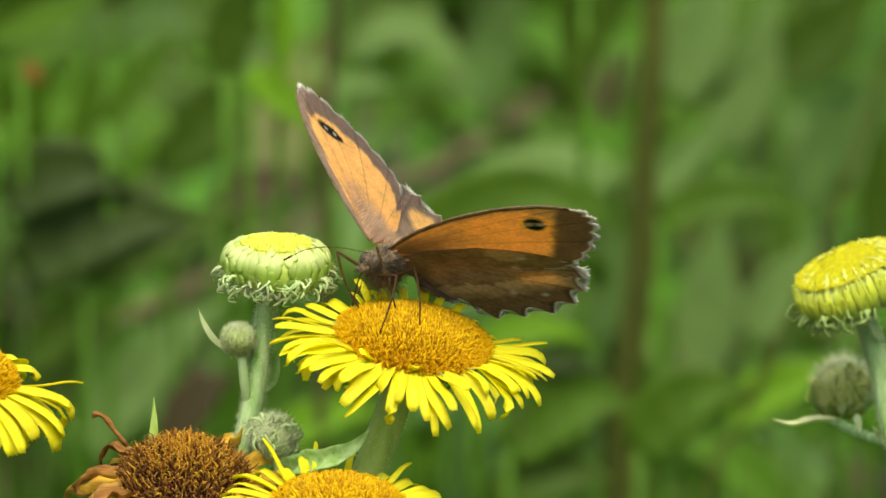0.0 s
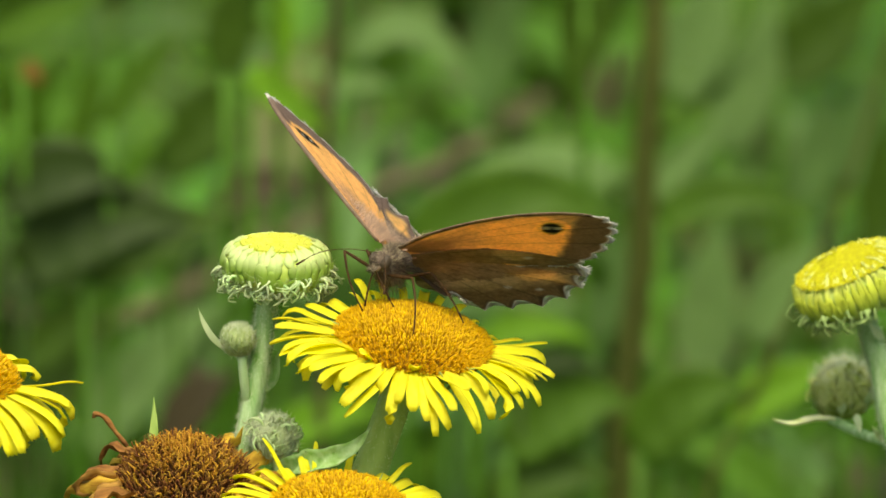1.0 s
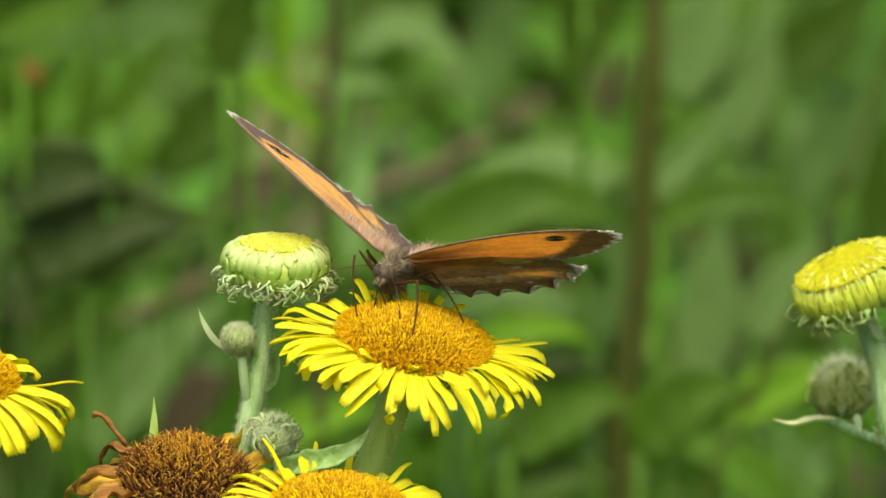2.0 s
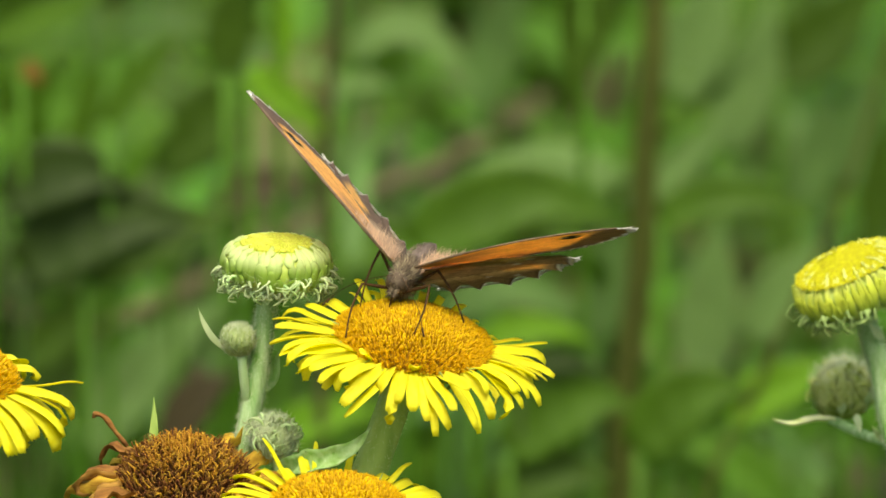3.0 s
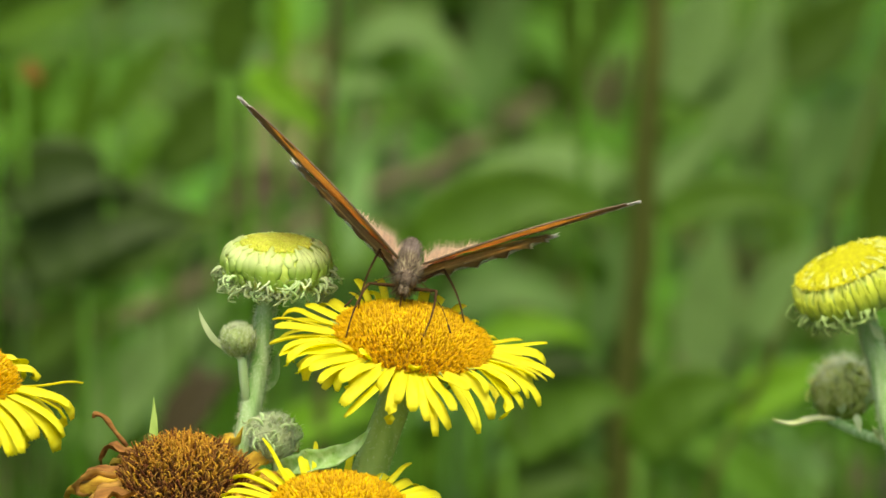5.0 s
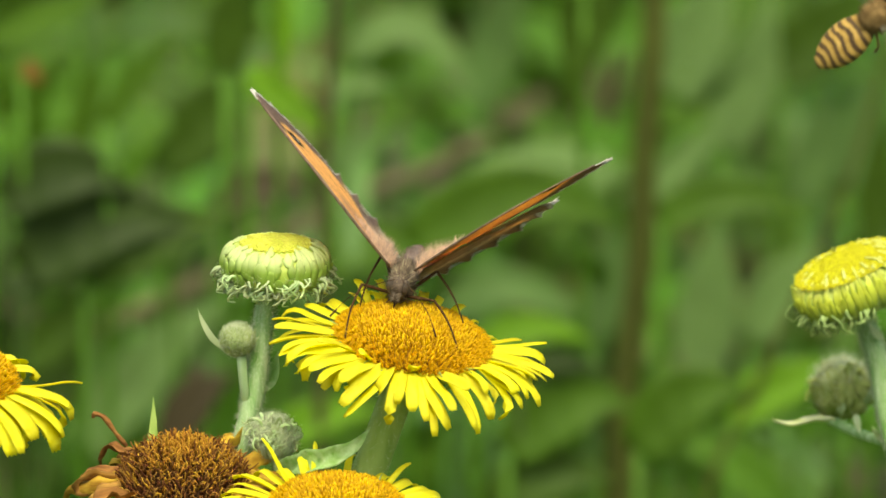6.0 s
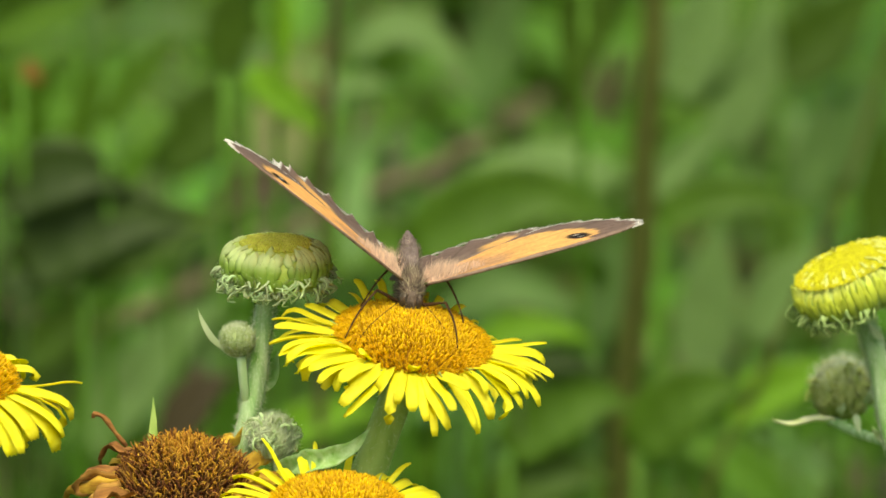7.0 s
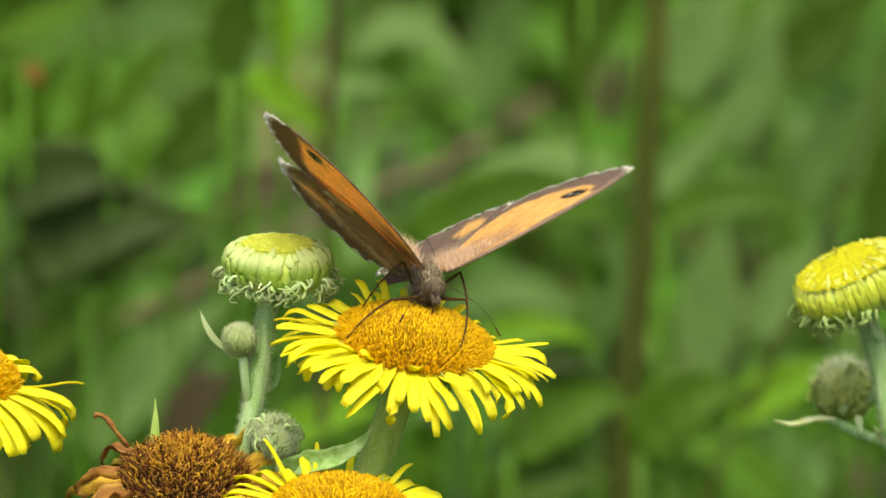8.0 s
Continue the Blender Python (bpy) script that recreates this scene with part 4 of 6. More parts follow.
herb("soft green broad leaf of a herb", "soft", [(0.00675, 0.85000, 0.27452), (0.00878, 0.85000, 0.28396), (0.01132, 0.85000, 0.29233), (0.01437, 0.85000, 0.30068)], 9.6 * MM)
herb("deep green broad hanging leaf of a herb", "deep", [(0.01934, 0.43000, 0.39257), (0.01975, 0.43000, 0.38626), (0.01884, 0.43000, 0.38033), (0.01732, 0.43000, 0.37319)], 7.7 * MM)
herb("withered brown leaf among green herbs", "umber", [(0.02802, 0.60000, 0.34198), (0.02743, 0.60000, 0.33750), (0.02631, 0.60000, 0.33346), (0.02458, 0.60000, 0.32852)], 4.0 * MM)
herb("dry straw-coloured leaf among herbs", "straw", [(0.02516, 0.85000, 0.27190), (0.02668, 0.85000, 0.27610), (0.02800, 0.85000, 0.27977), (0.02971, 0.85000, 0.28396)], 3.2 * MM)
herb("dry straw-coloured leaf among herbs", "straw", [(0.00982, 0.85000, 0.27158), (0.01340, 0.85000, 0.27347), (0.01697, 0.85000, 0.27578), (0.02054, 0.85000, 0.27819)], 4.2 * MM)
herb("pale green level leaf with a yellowing tip", "pale", [(0.02988, 0.60000, 0.31862), (0.02416, 0.60000, 0.32313), (0.01540, 0.60000, 0.32565), (0.00315, 0.60000, 0.32358)], 5.0 * MM)
herb("deep green broad leaf of a herb", "grass", [(-0.00419, 0.43000, 0.35287), (0.00512, 0.43000, 0.35846), (0.01364, 0.43000, 0.36046), (0.02451, 0.43000, 0.35607)], 10.7 * MM)
herb("pale green broad leaf of a herb", "pale", [(0.03548, 0.60000, 0.33481), (0.03806, 0.60000, 0.34198), (0.04107, 0.60000, 0.34824), (0.04407, 0.60000, 0.35538)], 12.1 * MM)
herb("pale green upright leaf of a herb", "pale", [(0.04340, 0.60000, 0.32673), (0.04683, 0.60000, 0.33571), (0.04897, 0.60000, 0.34198), (0.05106, 0.60000, 0.35270)], 9.5 * MM)
herb("pale green slanting leaf of a herb", "pale", [(0.03032, 0.60000, 0.31772), (0.03642, 0.60000, 0.32358), (0.04294, 0.60000, 0.32987), (0.04945, 0.60000, 0.33660)], 4.5 * MM)
herb("mid green slanting leaf of a herb", "grass", [(0.03027, 0.60000, 0.32852), (0.03505, 0.60000, 0.33346), (0.03941, 0.60000, 0.33571), (0.04507, 0.60000, 0.33750)], 7.3 * MM)
herb("deep green broad leaf of a herb", "deep", [(0.05205, 0.60000, 0.33840), (0.05725, 0.60000, 0.34332), (0.06200, 0.60000, 0.34779), (0.06761, 0.60000, 0.35359)], 11.7 * MM)
herb("mid green level leaf of a herb", "grass", [(0.02993, 0.43000, 0.35687), (0.03728, 0.43000, 0.36006), (0.04387, 0.43000, 0.35990), (0.05165, 0.43000, 0.35687)], 6.1 * MM)
herb("pale green upright leaf of a herb", "pale", [(0.04057, 0.60000, 0.29054), (0.04096, 0.60000, 0.29872), (0.04196, 0.60000, 0.30688), (0.04277, 0.60000, 0.31591)], 10.4 * MM)
herb("lime green leaf of a herb", "bright", [(0.03944, 0.43000, 0.32877), (0.04448, 0.43000, 0.33240), (0.04991, 0.43000, 0.33482), (0.05573, 0.43000, 0.33683)], 6.9 * MM)
herb("deep green broad leaf of a herb", "grass", [(0.02699, 0.43000, 0.32393), (0.03163, 0.43000, 0.33038), (0.03629, 0.43000, 0.33280), (0.04253, 0.43000, 0.33280)], 9.6 * MM)
herb("grey-green level leaf of a herb", "soft", [(-0.00035, 0.60000, 0.29963), (0.00755, 0.60000, 0.30434), (0.01546, 0.60000, 0.30307), (0.02514, 0.60000, 0.29781)], 6.2 * MM)
herb("bright green level leaf of a herb", "bright", [(0.00436, 0.43000, 0.33884), (0.00980, 0.43000, 0.34125), (0.01485, 0.43000, 0.34149), (0.02069, 0.43000, 0.33964)], 4.6 * MM)
herb("leaf coloured dark for the shade among the herbs", "shade", [(0.01059, 0.43000, 0.33562), (0.01448, 0.43000, 0.33683), (0.01837, 0.43000, 0.33667), (0.02265, 0.43000, 0.33522)], 3.4 * MM)
herb("deep green broad leaf of a herb", "grass", [(0.00905, 0.43000, 0.32393), (0.01527, 0.43000, 0.32958), (0.02072, 0.43000, 0.33159), (0.02618, 0.43000, 0.33038)], 9.9 * MM)
herb("grey-green leaf of a herb", "soft", [(0.05330, 0.85000, 0.19921), (0.06048, 0.85000, 0.20563), (0.06768, 0.85000, 0.20884), (0.07694, 0.85000, 0.21098)], 9.6 * MM)
herb("dry straw-coloured leaf among herbs", "straw", [(0.07035, 0.85000, 0.19921), (0.07290, 0.85000, 0.20242), (0.07545, 0.85000, 0.20510), (0.07852, 0.85000, 0.20777)], 5.0 * MM)
herb("dark green leaf of a herb", "deep", [(0.00672, 0.43000, 0.31583), (0.01218, 0.43000, 0.31988), (0.01764, 0.43000, 0.32110), (0.02389, 0.43000, 0.31988)], 8.4 * MM)
herb("deep green broad leaf of a herb", "deep", [(-0.04923, 0.43000, 0.34967), (-0.04221, 0.43000, 0.35407), (-0.03599, 0.43000, 0.35607), (-0.02823, 0.43000, 0.35726)], 8.8 * MM)
herb("deep green slanting leaf of a herb", "deep", [(-0.06551, 0.60000, 0.28690), (-0.05930, 0.60000, 0.29236), (-0.05574, 0.60000, 0.29690), (-0.05129, 0.60000, 0.30325)], 7.3 * MM)
herb("pale green leaf of a herb", "soft", [(0.06271, 0.60000, 0.32042), (0.06439, 0.60000, 0.32763), (0.06521, 0.60000, 0.33302), (0.06645, 0.60000, 0.33929)], 6.9 * MM)
herb("yellow-green leaf of a herb", "soft", [(0.05573, 0.60000, 0.31772), (0.05742, 0.60000, 0.32448), (0.05868, 0.60000, 0.32987), (0.06037, 0.60000, 0.33660)], 7.3 * MM)
herb("dark green upright leaf of a herb", "deep", [(0.05905, 0.43000, 0.35367), (0.05952, 0.43000, 0.36006), (0.05977, 0.43000, 0.36564), (0.06001, 0.43000, 0.37200)], 4.7 * MM)
herb("grey-green broad slanting leaf of a herb", "pale", [(-0.05591, 0.60000, 0.27778), (-0.04878, 0.60000, 0.28781), (-0.04168, 0.60000, 0.29599), (-0.03109, 0.60000, 0.30371)], 9.1 * MM)
herb("dark withered leaf among green herbs", "umber", [(-0.03775, 0.43000, 0.32473), (-0.03499, 0.43000, 0.33038), (-0.03263, 0.43000, 0.33280), (-0.02834, 0.43000, 0.33522)], 6.3 * MM)
herb("lime green leaf of a herb", "bright", [(-0.02449, 0.43000, 0.32473), (-0.01902, 0.43000, 0.32813), (-0.01434, 0.43000, 0.32958), (-0.00810, 0.43000, 0.32958)], 5.8 * MM)
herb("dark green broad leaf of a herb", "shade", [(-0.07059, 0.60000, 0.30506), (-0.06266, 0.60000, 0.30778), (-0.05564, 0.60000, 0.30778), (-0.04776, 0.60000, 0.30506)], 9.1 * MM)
herb("dark green broad leaf of a herb", "deep", [(-0.05570, 0.60000, 0.30144), (-0.06102, 0.60000, 0.29599), (-0.06458, 0.60000, 0.29236), (-0.06904, 0.60000, 0.28690)], 8.2 * MM)
herb("grey-green leaf of a herb", "soft", [(-0.03819, 0.60000, 0.29054), (-0.03377, 0.60000, 0.29463), (-0.02981, 0.60000, 0.29618), (-0.02409, 0.60000, 0.29599)], 5.7 * MM)
herb("deep green leaf of a herb", "grass", [(-0.01966, 0.60000, 0.30688), (-0.01263, 0.60000, 0.31049), (-0.00737, 0.60000, 0.31140), (0.00053, 0.60000, 0.30959)], 7.8 * MM)
herb("mid green upright leaf of a herb", "soft", [(0.02339, 0.60000, 0.29599), (0.02468, 0.60000, 0.30235), (0.02598, 0.60000, 0.30778), (0.02771, 0.60000, 0.31411)], 7.8 * MM)
herb("pale green broad leaf of a herb", "pale", [(0.04801, 0.60000, 0.29599), (0.05147, 0.60000, 0.30235), (0.05407, 0.60000, 0.30688), (0.05842, 0.60000, 0.31140)], 8.2 * MM)
herb("deep green leaf of a herb", "deep", [(0.05566, 0.43000, 0.34326), (0.05637, 0.43000, 0.34967), (0.05750, 0.43000, 0.35287), (0.05941, 0.43000, 0.35607)], 6.1 * MM)
herb("mid green leaf of a herb", "mid", [(0.05352, 0.60000, 0.26863), (0.04818, 0.60000, 0.27412), (0.04286, 0.60000, 0.27778), (0.03492, 0.60000, 0.27869)], 7.8 * MM)
tall_stem("upright olive-brown stalk of a tall herb", "olive", [(0.02511, 0.46000, -0.02000), (0.02511, 0.46000, 0.30501), (0.02558, 0.46000, 0.32404), (0.02765, 0.46000, 0.34048), (0.02836, 0.46000, 0.35845), (0.02932, 0.46000, 0.37145), (0.02979, 0.46000, 0.38762)], 2.0 * MM)
tall_stem("thin olive stalk of a leaning herb", "olive", [(0.02564, 0.43000, -0.02000), (0.03564, 0.43000, 0.31340), (0.04483, 0.43000, 0.33683), (0.05321, 0.43000, 0.35607), (0.05847, 0.43000, 0.37200), (0.06215, 0.43000, 0.38784)], 0.5 * MM)
tall_stem("dry brown stalk leaning through the herbs", "straw", [(-0.07545, 0.64000, -0.02000), (-0.06545, 0.64000, 0.28003), (-0.05273, 0.64000, 0.28796), (-0.03462, 0.64000, 0.29699), (-0.01476, 0.64000, 0.30869), (-0.00216, 0.64000, 0.31350), (0.00413, 0.64000, 0.31701), (0.00773, 0.64000, 0.31858)], 1.4 * MM)
tall_stem("thin brown upright stalk of a herb", "umber", [(-0.01662, 0.43000, -0.02000), (-0.01662, 0.43000, 0.34807), (-0.01611, 0.43000, 0.36404), (-0.01546, 0.43000, 0.37438), (-0.01497, 0.43000, 0.38310), (-0.01479, 0.43000, 0.39257)], 0.7 * MM)
tall_stem("dark withered stalk among green herbs", "umber", [(-0.03841, 0.45000, -0.02000), (-0.03841, 0.45000, 0.30781), (-0.03594, 0.45000, 0.32096), (-0.03472, 0.45000, 0.32669), (-0.03430, 0.45000, 0.33078)], 1.7 * MM)


# ---- butterfly ----
BODY_FUR = organic("body_fur", (0.06, 0.045, 0.032), (0.40, 0.315, 0.225), 700, 0.9, 0.1, 0.4, (1, 1, 1), 0.1, None, 0, 0.75)
GREY_FUR = organic("grey_fur", (0.12, 0.092, 0.07), (0.38, 0.305, 0.245), 900, 0.9, 0.1, 0.4, (1, 1, 1), 0.15, None, 0, 0.5)
BODY_SKIN = organic("body_skin", (0.07, 0.05, 0.038), (0.20, 0.15, 0.115), 1800, 0.8, 0.15, 0.5)
ABDOMEN = organic("abdomen_skin", (0.10, 0.074, 0.064), (0.25, 0.195, 0.18), 1800, 0.8, 0.15, 0.5)
LEG = organic("leg", (0.035, 0.018, 0.008), (0.09, 0.045, 0.018), 2000, 0.65, 0.1, 0.3)
EYE_DARK = organic("eye_dark", (0.04, 0.03, 0.022), (0.11, 0.08, 0.055), 6000, 0.45, 0.35, 0.3)
VEIN = organic("vein", (0.08, 0.05, 0.035), (0.24, 0.16, 0.105), 1500, 0.6, 0.25, 0.3)
FRINGE = organic("fringe", (0.72, 0.68, 0.62), (0.92, 0.90, 0.86), 3000, 0.9, 0.1, 0.2, (1, 1, 1), 0.3)
WING_FUZZ = organic("wing_fuzz", (0.70, 0.48, 0.34), (0.90, 0.68, 0.52), 2000, 0.9, 0.05, 0.2, (1, 1, 1), 0.35, None, 0, 0.3)
WING = attribute_tint("wing_scales", glow_through=0.48)
FORE = [(0.5, 0), (2.2, 3.5), (3.2, 8), (3.3, 13), (2.4, 17), (0.9, 19.4), (-1.2, 20.3), (-3.2, 19.7), (-5.8, 18.2), (-8.2, 16.1), (-9.9, 13.9),
        (-10.4, 12.2), (-9.2, 9.0), (-6.4, 4.8), (-3.4, 1.5), (-1.6, 0.2)]
HIND = [(0.5, 0.3), (-0.8, 3.7), (-3.4, 7.1), (-7.1, 9.8), (-10.1, 11), (-12.4, 10.8), (-14.2, 9.8), (-15.9, 8), (-17.1, 5.7), (-17.6, 3.2), (-16.6, 0.9), (-15.7, -1.1), (-14.7, -2.8),
        (-12.3, -2.5), (-9.9, -3.5), (-6.7, -4), (-3.3, -1.5)]


def blend(a, b, f):
    f = max(0.0, min(1.0, f))
    f = f * f * (3 - 2 * f)
    return tuple(p * (1 - f) + q * f for p, q in zip(a, b))


BROWN = (0.25, 0.175, 0.145)
ORANGE = (0.98, 0.59, 0.22)
TAWNY = (0.90, 0.55, 0.215)
UMBER = (0.27, 0.185, 0.105)
OCHRE = (0.68, 0.51, 0.29)
WHITE = (0.78, 0.75, 0.70)
FUZZ = (0.66, 0.40, 0.22)


def spot(x, y, cx, cy, a, b, turn):
    c, s = math.cos(turn), math.sin(turn)
    dx, dy = x - cx, y - cy
    return math.hypot((c * dx + s * dy) / a, (-s * dx + c * dy) / b)


def costa(y):
    """The forewing's leading edge."""
    for (x0, y0), (x1, y1) in zip(FORE[:6], FORE[1:7]):
        if y <= y1:
            return x0 + (x1 - x0) * max(0.0, (y - y0) / (y1 - y0))
    return FORE[6][0]


EYESPOT = (-1.2, 14.6)


def fore_upper(x, y, r, m, wob):
    edge = 3.1 + 0.4 * wob + 1.2 * min(1, max(0, (y - 15) / 3))
    c = blend(BROWN, ORANGE, (m - edge) / 0.8 + 0.5)
    c = blend(c, BROWN, (-x - 7.6 - 0.2 * y + 0.5 * wob) / 1.2)
    c = blend((0.40, 0.29, 0.23), c, (costa(y) - x - 0.55 - 0.02 * y) / 0.5)
    c = blend(FUZZ, c, (r - 0.26 + 0.08 * wob) / 0.22)
    e = spot(x, y, *EYESPOT, 1.75, 0.92, 0.35)
    c = blend((0.012, 0.01, 0.01), c, (e - 0.9) / 0.2)
    for k in (-0.55, 0.6):
        c = blend(WHITE, c, (spot(x, y, EYESPOT[0] + k, EYESPOT[1] + 0.3 * k, 0.2, 0.2, 0) - 0.7) / 0.6)
    return blend(c, WHITE, (0.22 - m) / 0.12)


def fore_lower(x, y, r, m, wob):
    c = blend(UMBER, TAWNY, (m - 0.9 - 0.5 * wob) / 1.0 + 0.3)
    c = blend(c, UMBER, (y - 17.0 - 0.62 * x + 0.5 * wob) / 0.9)
    c = blend((0.07, 0.04, 0.02), c, (costa(y) - x - 0.25) / 0.5)
    c = blend((0.45, 0.32, 0.20), c, (costa(y) - x - 0.0) / 0.25)
    c = blend(c, (0.40, 0.24, 0.12), (0.42 - r + 0.1 * wob) / 0.3)
    e = spot(x, y, *EYESPOT, 1.25, 1.05, 0.3)
    c = blend((0.88, 0.56, 0.16), c, (e - 1.2) / 0.35)
    c = blend((0.01, 0.008, 0.008), c, (e - 0.9) / 0.2)
    for k in (-0.5, 0.5):
        c = blend(WHITE, c, (spot(x, y, EYESPOT[0] - 0.45 * k, EYESPOT[1] + 0.9 * k, 0.42, 0.42, 0) - 0.7) / 0.6)
    return blend(c, WHITE, (0.28 - m) / 0.12)


def hind_upper(x, y, r, m, wob):
    c = blend((0.36, 0.26, 0.205), BROWN, (r - 0.40 + 0.1 * wob) / 0.3)
    c = blend(ORANGE, c, (spot(x, y, -11.4, 6.4, 2.7, 1.5, -0.5) - 0.55 + 0.3 * wob) / 0.7)
    c = blend(c, FUZZ, (0.36 - r) / 0.15)
    return blend(c, WHITE, (0.22 - m) / 0.12)


def hind_lower(x, y, _r, m, wob):
    """Dark brown, with a ragged ochre band across and a separate ochre patch near the leading edge."""
    fine = noise.noise(Vector((x * 2.6, y * 2.6, 11))) + 0.7 * noise.noise(Vector((x * 5.5, y * 5.5, 17)))
    u = -x - 7.7 - 0.5 * y + 1.1 * wob + 0.7 * fine
    c = blend((0.26, 0.175, 0.095), (0.48, 0.335, 0.185), 0.5 + 0.5 * wob + 0.35 * fine)
    c = blend(c, OCHRE, u / 0.5)
    c = blend(c, blend((0.38, 0.26, 0.135), (0.60, 0.44, 0.23), 0.5 + 0.6 * fine), (u - 1.5) / 1.0)
    c = blend(c, blend((0.22, 0.145, 0.075), (0.36, 0.24, 0.125), 0.5 + 0.6 * fine), (u - 3.6 + 0.1 * y) / 1.2)
    c = blend(OCHRE, c, (spot(x, y, -5.6, 7.6, 1.9, 1.15, -0.5) - 0.85 + 0.5 * wob + 0.25 * fine) / 0.3)
    c = blend(c, (0.15, 0.10, 0.055), (0.9 - m) / 0.5)
    for cx, cy in ((-7.0, 8.2), (-8.3, 6.5), (-12.2, 2.5), (-14.4, 4.6)):
        c = blend(WHITE, c, (spot(x, y, cx, cy, 0.32, 0.32, 0) - 0.7) / 0.7)
    return blend(c, WHITE, ((0.6 if y > 8 else 0.30) - m) / 0.15)


def arch(y):
    """How far the wing bows upwards between root and tip."""
    return 0.25 * math.sin(math.pi * max(0.0, y) / 20.5)


def wing_part(name, label, outline, side, upper, lower, parent, scallop, margin_from, camber, fold=0.0, teeth=0.0):
    """A scaled membrane with an upper and a lower face, a scalloped margin, veins as low ridges and a ragged pale fringe."""
    NA, NR = 150, 48
    rim = [Vector((*p[:2], 0)) for p in spline([(*p, 0) for p in outline], NA)]
    for k, p in enumerate(rim):
        f = k / NA
        if margin_from[0] < f < margin_from[1]:
            g = (f - margin_from[0]) / (margin_from[1] - margin_from[0])
            wave = abs(math.sin(g * math.pi * 8))
            dep = scallop * ((wave ** 0.6 - 0.75) if outline is FORE else (0.85 * (1 - wave) - 0.62) * min(1, 4 * g)) + 0.07 * noise.noise(Vector((k * 2.3, side, 0)))
            rim[k] = p * (1 + dep / max(p.length, 3))
    verts, tints, faces = [], [], []
    for face in (0, 1):
        for i in range(NR + 1):
            r = (i / NR) ** 0.85
            for k in range(NA + 1):
                p = rim[k] * (0.03 + 0.97 * r)
                f = k / NA
                gap = rim[k].length * (1 - r) * 0.97
                if not margin_from[0] - 0.03 < f < margin_from[1] + 0.03:
                    gap += 9 * min(1, 20 * max(margin_from[0] - 0.03 - f, f - margin_from[1] - 0.03))
                wob = noise.noise(Vector((p.x * 0.5, p.y * 0.5, 3 + face))) + 0.5 * noise.noise(Vector((p.x * 1.6, p.y * 1.6, 7 + face)))
                c = (upper, lower)[face](p.x, p.y, r, gap, wob)
                vein = abs(math.sin(f * math.pi * 9))
                if vein < 0.10 and r > 0.2:
                    c = blend(c, tuple(q * 0.6 for q in c), 0.8)
                z = arch(p.y) + camber * math.sin(math.pi * min(1, r)) * (0.6 + 0.4 * math.sin(math.pi * f)) + 0.10 * (1 - vein) ** 4 * r
                z -= teeth * (1 - 1.6 * abs(math.sin((f - margin_from[0]) / (margin_from[1] - margin_from[0]) * math.pi * 8))) * max(0.0, (r - 0.8) / 0.2) ** 1.5 * (margin_from[0] < f < margin_from[1])
                z -= 0.06 * face + fold * (max(0.0, -p.x - 3) / 12) ** 1.6
                verts.append((p.x * MM, side * p.y * MM, z * MM))
                tints.append((*c, 1.0))
        o = face * (NR + 1) * (NA + 1)
        for i in range(NR):
            for k in range(NA):
                q = (o + i * (NA + 1) + k, o + i * (NA + 1) + k + 1, o + (i + 1) * (NA + 1) + k + 1, o + (i + 1) * (NA + 1) + k)
                faces.append(q[::-1] if (face == 0) == (side > 0) else q)
    o = (NR + 1) * (NA + 1)
    for k in range(NA):
        a = NR * (NA + 1) + k
        faces.append((a, a + 1, o + a + 1, o + a))
    me = bpy.data.meshes.new(name)
    me.from_pydata(verts, [], faces)
    at = me.color_attributes.new("tint", "FLOAT_COLOR", "POINT")
    at.data.foreach_set("color", [v for c in tints for v in c])
    me.materials.append(WING)
    for p in me.polygons:
        p.use_smooth = True
    ob = new(name, me)
    ob.parent = parent
    tagged(ob, label)
    bm = bmesh.new()
    rnd = random.Random(61)
    for k in range(int(NA * margin_from[0]), int(NA * margin_from[1])):
        g = (k / NA - margin_from[0]) / (margin_from[1] - margin_from[0])
        tuft = 0.35 + 0.75 * abs(math.sin(g * math.pi * 8)) ** 1.5
        for j in range(9):
            p = rim[k].lerp(rim[k + 1], j / 9)
            t = rim[k + 1] - rim[k]
            out = Vector((-t.y, t.x, 0)).normalized()
            if out.dot(p) < 0:
                out = -out
            q = Vector((p.x * MM, side * p.y * MM, (arch(p.y) - 0.03 - fold * (max(0.0, -p.x - 3) / 12) ** 1.6) * MM))
            add_spike(bm, q, Vector((out.x + rnd.uniform(-.5, .5), side * (out.y + rnd.uniform(-.5, .5)), rnd.uniform(-.15, .15))), tuft * rnd.uniform(0.2, 0.62) * (1.0 if outline is FORE else 1.7 if NA * 0.31 < k < NA * 0.42 else 1.05) * MM, (0.12 if outline is HIND and NA * 0.31 < k < NA * 0.42 else 0.10) * MM, 3)
    part("fringe", bm, FRINGE, ob, "pale hairy wing fringe")
    if outline is FORE:
        bm = bmesh.new()
        lead = [Vector((rim[k].x * MM, side * rim[k].y * MM, (arch(rim[k].y) + 0.02) * MM)) for k in range(0, int(NA * margin_from[0]) + 2, 2)]
        add_tube(bm, lead, lambda f: (0.12 - 0.06 * f) * MM, 7)
        part("leading_vein", bm, VEIN, ob, "dark stiff leading edge")
    bm = bmesh.new()
